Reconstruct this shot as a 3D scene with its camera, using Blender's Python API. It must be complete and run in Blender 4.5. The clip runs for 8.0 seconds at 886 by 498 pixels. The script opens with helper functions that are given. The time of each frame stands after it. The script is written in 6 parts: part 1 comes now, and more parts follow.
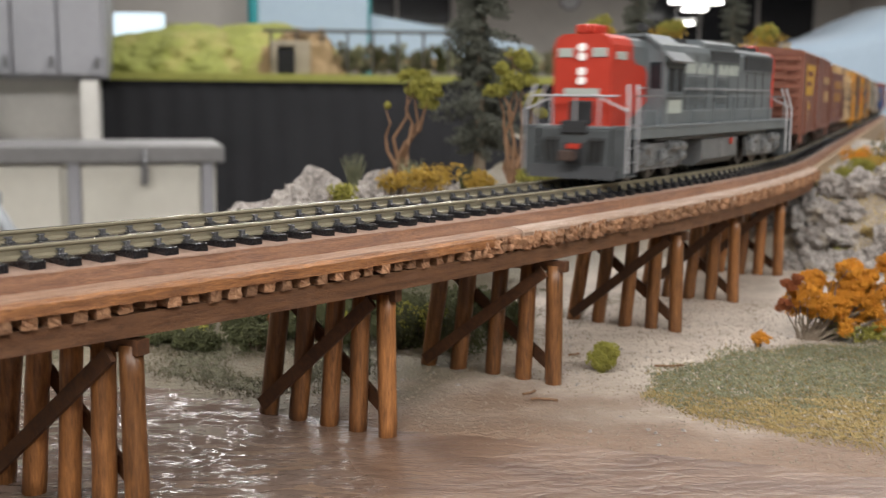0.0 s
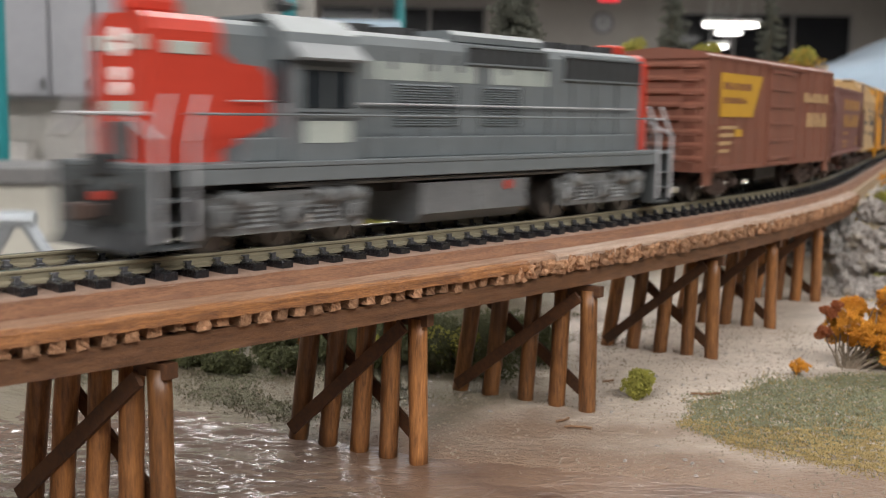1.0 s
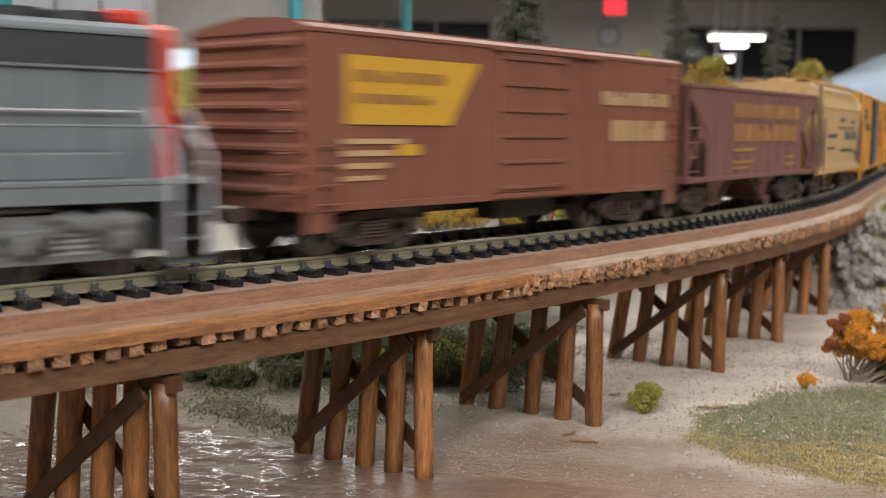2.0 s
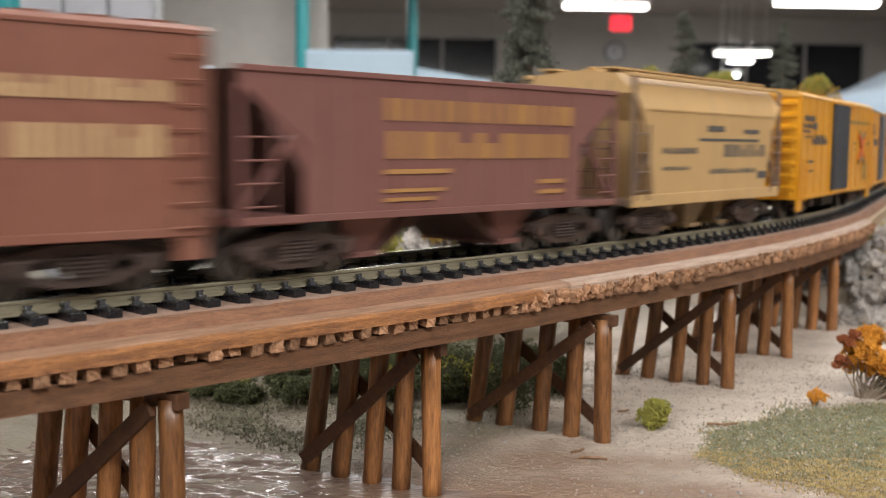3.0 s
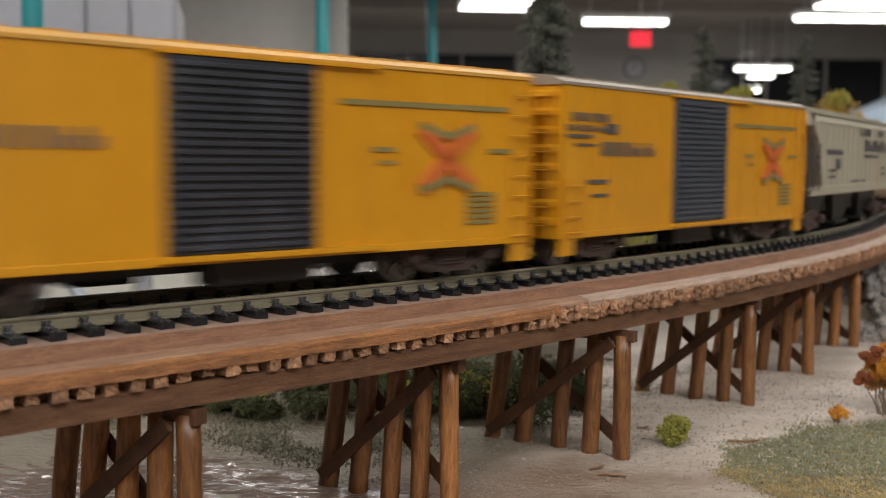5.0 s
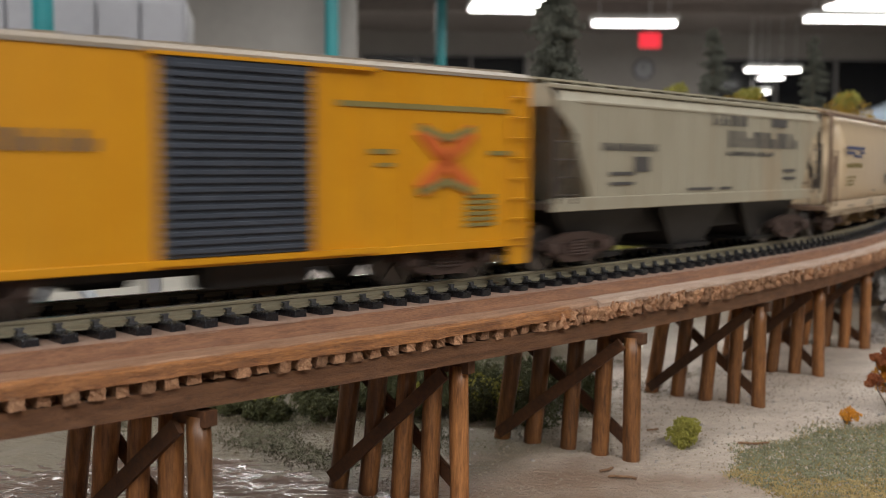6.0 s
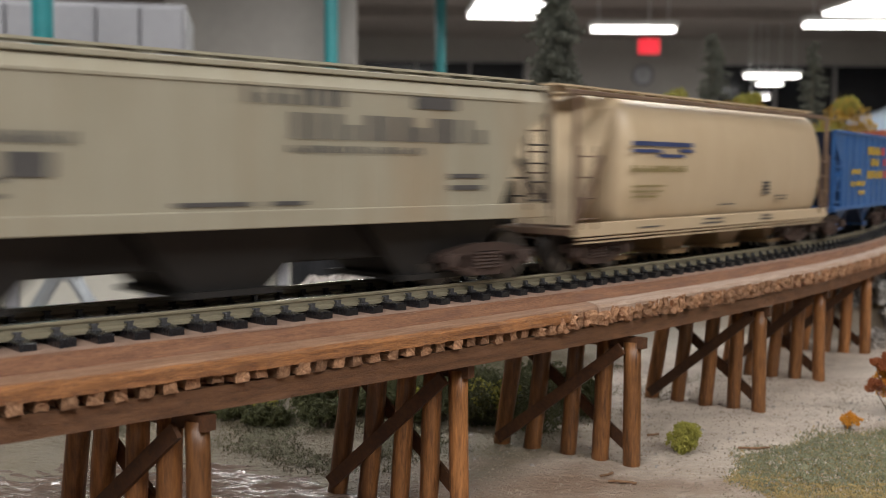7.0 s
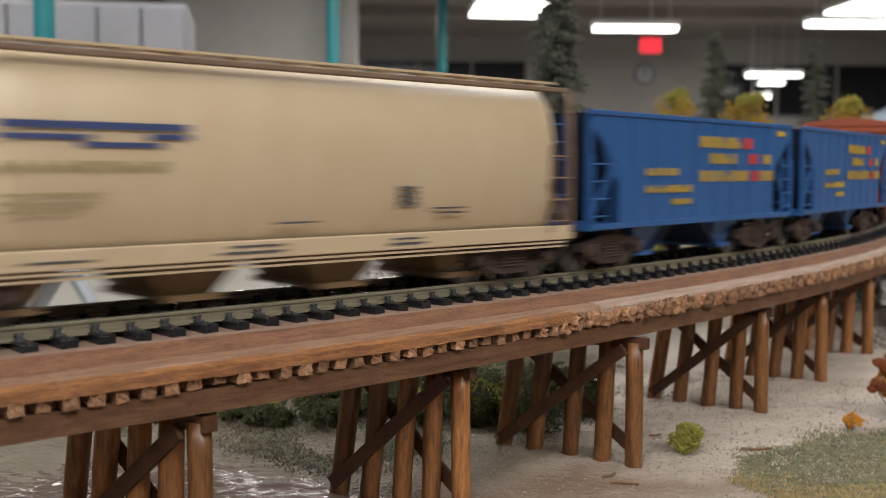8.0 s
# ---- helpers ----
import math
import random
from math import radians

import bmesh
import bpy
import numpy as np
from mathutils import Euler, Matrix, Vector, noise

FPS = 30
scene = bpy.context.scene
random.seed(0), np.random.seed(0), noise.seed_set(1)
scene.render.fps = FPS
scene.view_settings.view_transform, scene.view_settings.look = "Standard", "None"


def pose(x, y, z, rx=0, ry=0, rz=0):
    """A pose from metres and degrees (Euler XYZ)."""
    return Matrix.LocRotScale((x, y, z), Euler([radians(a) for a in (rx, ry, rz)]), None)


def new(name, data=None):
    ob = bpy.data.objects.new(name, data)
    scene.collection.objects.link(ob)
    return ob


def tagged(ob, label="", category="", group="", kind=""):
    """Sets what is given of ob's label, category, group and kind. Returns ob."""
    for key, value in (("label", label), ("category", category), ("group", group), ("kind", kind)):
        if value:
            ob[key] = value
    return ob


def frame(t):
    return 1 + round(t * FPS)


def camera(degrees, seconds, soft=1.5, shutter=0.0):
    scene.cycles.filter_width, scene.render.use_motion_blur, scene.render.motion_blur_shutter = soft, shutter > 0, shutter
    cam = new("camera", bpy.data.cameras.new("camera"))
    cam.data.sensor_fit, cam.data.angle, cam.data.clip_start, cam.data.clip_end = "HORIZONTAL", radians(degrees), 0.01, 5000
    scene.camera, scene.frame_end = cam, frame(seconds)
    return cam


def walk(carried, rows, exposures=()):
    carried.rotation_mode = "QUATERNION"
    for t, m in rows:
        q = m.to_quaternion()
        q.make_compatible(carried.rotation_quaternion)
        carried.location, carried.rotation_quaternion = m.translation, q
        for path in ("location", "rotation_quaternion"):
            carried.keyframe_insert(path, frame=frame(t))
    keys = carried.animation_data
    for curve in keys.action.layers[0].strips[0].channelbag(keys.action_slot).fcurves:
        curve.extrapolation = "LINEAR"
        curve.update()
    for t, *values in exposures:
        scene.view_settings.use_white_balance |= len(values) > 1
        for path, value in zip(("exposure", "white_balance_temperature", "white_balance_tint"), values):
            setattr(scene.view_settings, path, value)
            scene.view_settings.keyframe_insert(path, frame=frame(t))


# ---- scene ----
cam = camera(44.0, 8.0, soft=0.85, shutter=0.9)
cam.data.dof.use_dof, cam.data.dof.focus_distance, cam.data.dof.aperture_fstop = True, 0.236, 30.0

PATH = [
    (0, -0.00025, -0.00606, 0.07936, 81.839, -0.613, -3.889),
    (0.5, -0.00025, -0.00484, 0.07917, 82.515, -0.724, -2.849),
    (1, -0.00032, -0.00243, 0.07928, 82.980, -0.773, -2.206),
    (1.5, -0.00001, -0.00239, 0.07934, 83.283, -0.755, -1.976),
    (3, -0.00040, -0.00085, 0.07908, 84.482, -0.617, -1.558),
    (3.5, 0.00009, -0.00084, 0.07897, 84.826, -0.570, -1.224),
    (4, 0.00002, -0.00072, 0.07871, 85.113, -0.493, -1.051),
    (4.5, -0.00001, -0.00051, 0.07900, 85.221, -0.571, -0.840),
    (6, -0.00011, -0.00075, 0.07901, 85.395, -0.431, -0.065),
    (6.5, 0.00001, -0.00058, 0.07930, 85.457, -0.495, 0.007),
    (7, -0.00011, -0.00021, 0.07864, 85.694, -0.407, -0.093),
    (7.5, -0.00035, 0.00012, 0.07890, 85.661, -0.443, -0.088),
    (8, -0.00024, 0.00020, 0.07894, 85.647, -0.427, -0.014),
]
walk(cam, [(t, pose(x, y, z, rx, ry, rz)) for t, x, y, z, rx, ry, rz in PATH], exposures=((0.0, 0.08), (0.6, 0.12), (1.5, 0.09), (2.8, 0.33), (3.6, 0.21), (4.6, -0.18), (6.0, -0.22), (8.0, -0.16)))

# ---- world and lights: a hall lit by fluorescent tubes on its ceiling, and lamps added for its far end ----
world = bpy.data.worlds.new("hall_air")
scene.world = world
world.use_nodes = True
world.node_tree.nodes["Background"].inputs["Color"].default_value = (0.9, 0.95, 1.0, 1)
world.node_tree.nodes["Background"].inputs["Strength"].default_value = 0.05

CEILING = 2.45
FLOOR = -1.0


def hall_area_lamp(x, y, power, length=2.4, width=0.7):
    lamp = bpy.data.lights.new("hall_area_light", "AREA")
    lamp.shape, lamp.size, lamp.size_y, lamp.energy = "RECTANGLE", length, width, power
    lamp.color = (1.0, 0.982, 0.962)
    ob = new("hall_area_light", lamp)
    ob.matrix_world = pose(x, y, CEILING - 0.32)
    return ob


# the last four are added to brighten the far hall and have no fixture
for lx, ly, lp in ((-1.4, -1.9, 120), (1.7, -2.0, 120), (-2.3, 2.0, 62), (1.2, 2.2, 84), (-0.5, 8.0, 130), (4.5, 9.5, 150), (-1.5, 15.5, 190), (5.0, 16.0, 190)):
    hall_area_lamp(lx, ly, lp)


# ---- materials ----
def node(nt, kind, **sets):
    n = nt.nodes.new(kind)
    for key, value in sets.items():
        n.inputs[key.replace("_", " ")].default_value = value
    return n


def mat(name, a, b=None, rough=0.6, metal=0.0, scale=60.0, stretch=(1, 1, 1), bump=0.3, fine=0.0, spread=0.0, coords="Object", depth=0.0004, glow=0.0, spots=None, gloss=0.5, streaks=None, hard=0.18):
    """A surface of two colours mixed by noise at two sizes, with relief. spread: how far single pieces differ; spots: a third colour in stains."""
    m = bpy.data.materials.new(name)
    m.use_nodes = True
    nt = m.node_tree
    p = nt.nodes["Principled BSDF"]
    b = b or tuple(0.72 * c for c in a)
    tc = nt.nodes.new("ShaderNodeTexCoord")
    mp = node(nt, "ShaderNodeMapping", Scale=stretch)
    nt.links.new(tc.outputs[coords], mp.inputs["Vector"])
    big = node(nt, "ShaderNodeTexNoise", Scale=scale, Detail=4.0, Roughness=0.6)
    nt.links.new(mp.outputs[0], big.inputs["Vector"])
    small = node(nt, "ShaderNodeTexNoise", Scale=fine or scale * 7, Detail=3.0, Roughness=0.7)
    nt.links.new(mp.outputs[0], small.inputs["Vector"])
    add = nt.nodes.new("ShaderNodeMath")
    add.operation = "ADD"
    nt.links.new(big.outputs["Fac"], add.inputs[0])
    nt.links.new(small.outputs["Fac"], add.inputs[1])
    ramp = nt.nodes.new("ShaderNodeValToRGB")
    ramp.color_ramp.elements[0].position, ramp.color_ramp.elements[1].position = 0.5 - hard, 0.5 + hard
    ramp.color_ramp.elements[0].color, ramp.color_ramp.elements[1].color = (*b, 1), (*a, 1)
    half = nt.nodes.new("ShaderNodeMath")
    half.operation = "MULTIPLY"
    half.inputs[1].default_value = 0.5
    nt.links.new(add.outputs[0], half.inputs[0])
    nt.links.new(half.outputs[0], ramp.inputs["Fac"])
    colour = ramp.outputs["Color"]
    if spots:
        st = node(nt, "ShaderNodeTexNoise", Scale=scale * 0.45, Detail=6.0, Roughness=0.65)
        nt.links.new(mp.outputs[0], st.inputs["Vector"])
        sr = nt.nodes.new("ShaderNodeValToRGB")
        sr.color_ramp.elements[0].position, sr.color_ramp.elements[1].position = 0.52, 0.66
        nt.links.new(st.outputs["Fac"], sr.inputs["Fac"])
        mx = nt.nodes.new("ShaderNodeMixRGB")
        mx.inputs["Color2"].default_value = (*spots, 1)
        nt.links.new(sr.outputs["Color"], mx.inputs["Fac"])
        nt.links.new(colour, mx.inputs["Color1"])
        colour = mx.outputs["Color"]
    if streaks:
        sm = node(nt, "ShaderNodeMapping", Scale=(260, 60, 14))
        nt.links.new(tc.outputs["Object"], sm.inputs["Vector"])
        sn = node(nt, "ShaderNodeTexNoise", Scale=1.0, Detail=5.0, Roughness=0.6)
        nt.links.new(sm.outputs[0], sn.inputs["Vector"])
        sk = nt.nodes.new("ShaderNodeValToRGB")
        sk.color_ramp.elements[0].position, sk.color_ramp.elements[1].position = 0.48, 0.74
        sk.color_ramp.elements[1].color = (0.75, 0.75, 0.75, 1)
        nt.links.new(sn.outputs["Fac"], sk.inputs["Fac"])
        mk = nt.nodes.new("ShaderNodeMixRGB")
        mk.inputs["Color2"].default_value = (*streaks, 1)
        nt.links.new(sk.outputs["Color"], mk.inputs["Fac"])
        nt.links.new(colour, mk.inputs["Color1"])
        colour = mk.outputs["Color"]
    if spread:
        oi = nt.nodes.new("ShaderNodeObjectInfo")
        mr = nt.nodes.new("ShaderNodeMapRange")
        mr.inputs["To Min"].default_value, mr.inputs["To Max"].default_value = 1 - spread, 1 + spread
        nt.links.new(oi.outputs["Random"], mr.inputs["Value"])
        hv = nt.nodes.new("ShaderNodeHueSaturation")
        nt.links.new(mr.outputs[0], hv.inputs["Value"])
        nt.links.new(colour, hv.inputs["Color"])
        colour = hv.outputs["Color"]
    nt.links.new(colour, p.inputs["Base Color"])
    rr = nt.nodes.new("ShaderNodeMapRange")
    rr.inputs["To Min"].default_value, rr.inputs["To Max"].default_value = max(rough - 0.12, 0.03), min(rough + 0.12, 1)
    nt.links.new(small.outputs["Fac"], rr.inputs["Value"])
    nt.links.new(rr.outputs[0], p.inputs["Roughness"])
    p.inputs["Metallic"].default_value = metal
    p.inputs["Specular IOR Level"].default_value = gloss
    if bump:
        bp = nt.nodes.new("ShaderNodeBump")
        bp.inputs["Strength"].default_value, bp.inputs["Distance"].default_value = bump, depth
        nt.links.new(half.outputs[0], bp.inputs["Height"])
        nt.links.new(bp.outputs[0], p.inputs["Normal"])
    if glow:
        p.inputs["Emission Color"].default_value = (*a, 1)
        p.inputs["Emission Strength"].default_value = glow
    return m


M = {
    "post": mat("stained_dowel", (0.40, 0.17, 0.056), (0.085, 0.034, 0.014), 0.40, scale=90, stretch=(3, 3, 0.35), bump=0.6, spread=0.4, spots=(0.12, 0.05, 0.02), hard=0.15),
    "brace": mat("dark_strip_wood", (0.12, 0.05, 0.02), (0.06, 0.025, 0.012), 0.6, scale=120, bump=0.4, spread=0.2, hard=0.1),
    "stringer": mat("stringer_wood", (0.205, 0.092, 0.038), (0.095, 0.04, 0.017), 0.6, scale=30, stretch=(0.4, 3, 1), coords="UV", bump=0.8, depth=0.0008, spots=(0.21, 0.10, 0.05), hard=0.1),
    "deck_top": mat("weathered_deck_wood", (0.47, 0.285, 0.182), (0.22, 0.11, 0.064), 0.45, scale=22, stretch=(0.3, 4, 1), coords="UV", bump=0.9, depth=0.0008, spots=(0.26, 0.15, 0.10), hard=0.1),
    "deck_dusty": mat("dusty_deck_wood", (0.62, 0.48, 0.385), (0.36, 0.235, 0.165), 0.6, scale=22, stretch=(0.3, 4, 1), coords="UV", bump=0.9, depth=0.0008, spots=(0.42, 0.27, 0.18), hard=0.11),
    "deck_face": mat("orange_stained_wood", (0.54, 0.235, 0.08), (0.17, 0.066, 0.027), 0.5, scale=26, stretch=(0.3, 3, 1), coords="UV", bump=1.0, depth=0.0008, spots=(0.24, 0.11, 0.055), hard=0.1),
    "roadbed": mat("brown_roadbed", (0.36, 0.175, 0.092), (0.17, 0.076, 0.043), 0.6, scale=24, stretch=(0.35, 3, 1), coords="UV", bump=0.9, depth=0.0008, spots=(0.22, 0.11, 0.07), hard=0.1),
    "grit": mat("pinkish_grit", (0.45, 0.31, 0.24), (0.28, 0.17, 0.12), 0.9, scale=500, bump=1.0, depth=0.001),
    "stub": mat("rough_end_grain", (0.50, 0.28, 0.155), (0.21, 0.098, 0.05), 0.85, scale=420, bump=1.0, depth=0.001, spread=0.3, hard=0.1),
    "tie": mat("black_plastic_tie", (0.016, 0.016, 0.019), (0.008, 0.008, 0.010), 0.26, scale=300, bump=0.3, spread=0.2),
    "spike": mat("dull_spike", (0.20, 0.20, 0.21), (0.025, 0.025, 0.028), 0.22, 0.5, scale=400),
    "rail": mat("weathered_nickel_rail", (0.37, 0.335, 0.24), (0.24, 0.21, 0.145), 0.40, 0.35, scale=30, stretch=(1, 10, 1), coords="UV", bump=0.15),
    "railtop": mat("polished_rail_head", (0.62, 0.58, 0.48), (0.50, 0.46, 0.37), 0.22, 0.9, scale=30, stretch=(1, 10, 1), coords="UV", bump=0.1),
    "ground": mat("sandy_ground", (0.60, 0.515, 0.43), (0.36, 0.30, 0.245), 0.55, scale=38, stretch=(0.7, 1.3, 1), bump=1.0, fine=520, depth=0.003, spots=(0.38, 0.31, 0.245), hard=0.12),
    "rock": mat("grey_plaster_rock", (0.52, 0.47, 0.43), (0.20, 0.178, 0.165), 0.8, scale=75, bump=1.0, depth=0.003, spots=(0.30, 0.25, 0.19), hard=0.1),
    "darkrock": mat("dark_rock", (0.44, 0.41, 0.385), (0.12, 0.113, 0.11), 0.8, scale=60, bump=1.0, depth=0.003, hard=0.1),
    "green_turf": mat("green_turf", (0.33, 0.33, 0.20), (0.19, 0.20, 0.12), 0.95, scale=300, bump=1.0, depth=0.002, spread=0.25, hard=0.12),
    "straw": mat("straw_turf", (0.62, 0.46, 0.19), (0.40, 0.28, 0.11), 0.95, scale=300, bump=1.0, depth=0.002, spread=0.25, hard=0.12),
    "bank_fibre": mat("bank_fibre", (0.20, 0.185, 0.115), (0.11, 0.105, 0.062), 0.95, scale=300, bump=1.0, depth=0.002),
    "pale_grit": mat("pale_grit", (0.36, 0.295, 0.235), (0.22, 0.175, 0.135), 0.85, scale=300, bump=0.5),
    "olive": mat("olive_foam", (0.42, 0.39, 0.07), (0.17, 0.16, 0.03), 0.9, scale=400, bump=1.0, depth=0.001),
    "darkgreen": mat("dark_green_foam", (0.125, 0.13, 0.048), (0.04, 0.045, 0.019), 0.95, scale=400, bump=1.0, depth=0.001),
    "evergreen": mat("evergreen_needles", (0.14, 0.145, 0.115), (0.045, 0.048, 0.038), 0.95, scale=300, bump=0.6),
    "orange": mat("orange_foam", (0.80, 0.36, 0.03), (0.58, 0.21, 0.018), 0.9, scale=400, bump=1.0, depth=0.001),
    "rust": mat("rust_red_foam", (0.40, 0.12, 0.035), (0.20, 0.05, 0.016), 0.9, scale=400, bump=1.0, depth=0.001),
    "yellowveg": mat("yellow_foam", (0.52, 0.34, 0.05), (0.32, 0.19, 0.03), 0.9, scale=400, bump=1.0, depth=0.001),
    "twig": mat("grey_twig", (0.28, 0.22, 0.16), (0.13, 0.10, 0.07), 0.85, scale=300, bump=0.8),
    "brown_twig": mat("brown_twig", (0.27, 0.15, 0.08), (0.14, 0.075, 0.04), 0.85, scale=300, bump=0.8),
}


def water_material():
    """Clear resin over a bed that turns from dark mud to sandy silt in long smears; fine ripples on top."""
    m = bpy.data.materials.new("muddy_resin_water")
    m.use_nodes = True
    nt = m.node_tree
    p = nt.nodes["Principled BSDF"]
    tc = nt.nodes.new("ShaderNodeTexCoord")
    mp = node(nt, "ShaderNodeMapping", Scale=(0.4, 1.0, 1.0))
    nt.links.new(tc.outputs["Object"], mp.inputs["Vector"])
    n1 = node(nt, "ShaderNodeTexNoise", Scale=48.0, Detail=6.0, Roughness=0.62, Distortion=0.9)
    n2 = node(nt, "ShaderNodeTexNoise", Scale=320.0, Detail=3.0, Roughness=0.6, Distortion=0.8)
    for n in (n1, n2):
        nt.links.new(mp.outputs[0], n.inputs["Vector"])
    ramp = nt.nodes.new("ShaderNodeValToRGB")
    ramp.color_ramp.elements[0].position, ramp.color_ramp.elements[1].position = 0.34, 0.66
    ramp.color_ramp.elements[0].color, ramp.color_ramp.elements[1].color = (0.085, 0.04, 0.023, 1), (0.225, 0.14, 0.092, 1)
    nt.links.new(n1.outputs["Fac"], ramp.inputs["Fac"])
    at = nt.nodes.new("ShaderNodeAttribute")
    at.attribute_name = "wild"
    deep = nt.nodes.new("ShaderNodeMixRGB")
    deep.inputs["Color2"].default_value = (0.16, 0.115, 0.092, 1)
    nt.links.new(at.outputs["Fac"], deep.inputs["Fac"])
    nt.links.new(ramp.outputs["Color"], deep.inputs["Color1"])
    nt.links.new(deep.outputs["Color"], p.inputs["Base Color"])
    rough = nt.nodes.new("ShaderNodeMapRange")
    rough.inputs["To Min"].default_value, rough.inputs["To Max"].default_value = 0.42, 0.13
    nt.links.new(at.outputs["Fac"], rough.inputs["Value"])
    nt.links.new(rough.outputs[0], p.inputs["Roughness"])
    bp = nt.nodes.new("ShaderNodeBump")
    bp.inputs["Strength"].default_value, bp.inputs["Distance"].default_value = 0.8, 0.0012
    nt.links.new(n2.outputs["Fac"], bp.inputs["Height"])
    nt.links.new(bp.outputs[0], p.inputs["Normal"])
    return m


M["water"] = water_material()


def ground_layers(m):
    """Dry sand gives way to brown mud near the river and, on the far bank, to dark earth whose colour also holds the
    bushes' shade, by two layers stored in the mesh.
    """
    nt = m.node_tree
    p = nt.nodes["Principled BSDF"]
    colour = p.inputs["Base Color"].links[0].from_socket
    for layer, tone in (("soil_shade", (0.105, 0.092, 0.06)), ("mud", (0.15, 0.098, 0.066))):
        at = nt.nodes.new("ShaderNodeAttribute")
        at.attribute_name = layer
        mx = nt.nodes.new("ShaderNodeMixRGB")
        mx.blend_type = "MIX"
        flat = nt.nodes.new("ShaderNodeMixRGB")
        flat.blend_type = "MULTIPLY"
        flat.inputs["Fac"].default_value = 0.55
        flat.inputs["Color1"].default_value = tuple(c * 1.9 for c in tone) + (1,)
        nt.links.new(colour, flat.inputs["Color2"])
        nt.links.new(at.outputs["Fac"], mx.inputs["Fac"])
        nt.links.new(colour, mx.inputs["Color1"])
        nt.links.new(flat.outputs["Color"], mx.inputs["Color2"])
        colour = mx.outputs["Color"]
    nt.links.new(colour, p.inputs["Base Color"])


ground_layers(M["ground"])


def paint(name, a, b=None, rough=0.5, **more):
    return mat(name, a, b, rough, scale=more.pop("scale", 45), bump=more.pop("bump", 0.12), **more)


# ---- building helpers (sizes in millimetres unless said) ----
def link(name, bm, material, parent=None, label="", unit=0.001, smooth=False):
    if unit != 1:
        bmesh.ops.scale(bm, vec=(unit, unit, unit), verts=bm.verts)
    bmesh.ops.recalc_face_normals(bm, faces=bm.faces)
    me = bpy.data.meshes.new(name)
    bm.to_mesh(me)
    bm.free()
    if smooth:
        me.polygons.foreach_set("use_smooth", [True] * len(me.polygons))
    for one in material if isinstance(material, (list, tuple)) else (material,):
        me.materials.append(one)
    ob = new(name, me)
    if parent:
        ob.parent = parent
    if label:
        ob["label"] = label
    return ob


def part(name, bm, material, parent, label="", smooth=False):
    return link(name, bm, material, parent, label, smooth=smooth)


def empty(name, label, category, group="", kind="", m=None):
    ob = new(name)
    ob.empty_display_size = 0.01
    tagged(ob, label, category, group, kind)
    if m:
        ob.matrix_world = m
    return ob


def box(bm, x0, x1, y0, y1, z0, z1, bevel=0.0):
    r = bmesh.ops.create_cube(bm, size=1.0)
    for v in r["verts"]:
        v.co = Vector(((x0 + x1) / 2 + v.co.x * (x1 - x0), (y0 + y1) / 2 + v.co.y * (y1 - y0), (z0 + z1) / 2 + v.co.z * (z1 - z0)))
    if bevel:
        es = list({e for v in r["verts"] for e in v.link_edges})
        bmesh.ops.bevel(bm, geom=es, offset=bevel, segments=2, affect="EDGES", profile=0.5)
    return bm


def rod(bm, p0, p1, r0, r1=None, n=8):
    p0, p1 = Vector(p0), Vector(p1)
    r1 = r0 if r1 is None else r1
    q = (p1 - p0).to_track_quat("Z", "Y").to_matrix()
    rings = []
    for p, r in ((p0, r0), (p1, r1)):
        rings.append([bm.verts.new(p + q @ Vector((r * math.cos(2 * math.pi * i / n), r * math.sin(2 * math.pi * i / n), 0))) for i in range(n)])
    for i in range(n):
        bm.faces.new((rings[0][i], rings[0][(i + 1) % n], rings[1][(i + 1) % n], rings[1][i]))
    bm.faces.new(rings[0][::-1])
    bm.faces.new(rings[1])
    return bm


def bar(bm, p0, p1, w, h):
    """A square timber from p0 to p1."""
    p0, p1 = Vector(p0), Vector(p1)
    q = (p1 - p0).to_track_quat("Z", "Y").to_matrix()
    rings = [[bm.verts.new(p + q @ Vector((sx * w / 2, sy * h / 2, 0))) for sx, sy in ((-1, -1), (1, -1), (1, 1), (-1, 1))] for p in (p0, p1)]
    for i in range(4):
        bm.faces.new((rings[0][i], rings[0][(i + 1) % 4], rings[1][(i + 1) % 4], rings[1][i]))
    bm.faces.new(rings[0][::-1])
    bm.faces.new(rings[1])
    return bm


def prism(bm, outline, lo, hi, axis="y"):
    """A closed outline pushed from lo to hi along an axis."""
    put = {"y": lambda a, b, c: (a, c, b), "x": lambda a, b, c: (c, a, b), "z": lambda a, b, c: (a, b, c)}[axis]
    rows = [[bm.verts.new(put(a, b, c)) for a, b in outline] for c in (lo, hi)]
    n = len(outline)
    for i in range(n):
        bm.faces.new((rows[0][i], rows[0][(i + 1) % n], rows[1][(i + 1) % n], rows[1][i]))
    bm.faces.new(rows[0][::-1])
    bm.faces.new(rows[1])
    return bm


def B():
    return bmesh.new()


# ---- the line of the track: an arc, a tighter one, then a straight ----
CX, CY, RT, HEAD = -998.8, 1233.4, 1410.66, 0.7231
RC = RT - 14.9
MID = 16.24          # from the tie ends inwards to the middle of the track
END = 0.2006         # angle at which the first arc ends
R2, H2 = 1000.0, 1.10   # the tighter second arc and the heading at which it runs out straight
RAIL = 52.1          # height of the rail heads


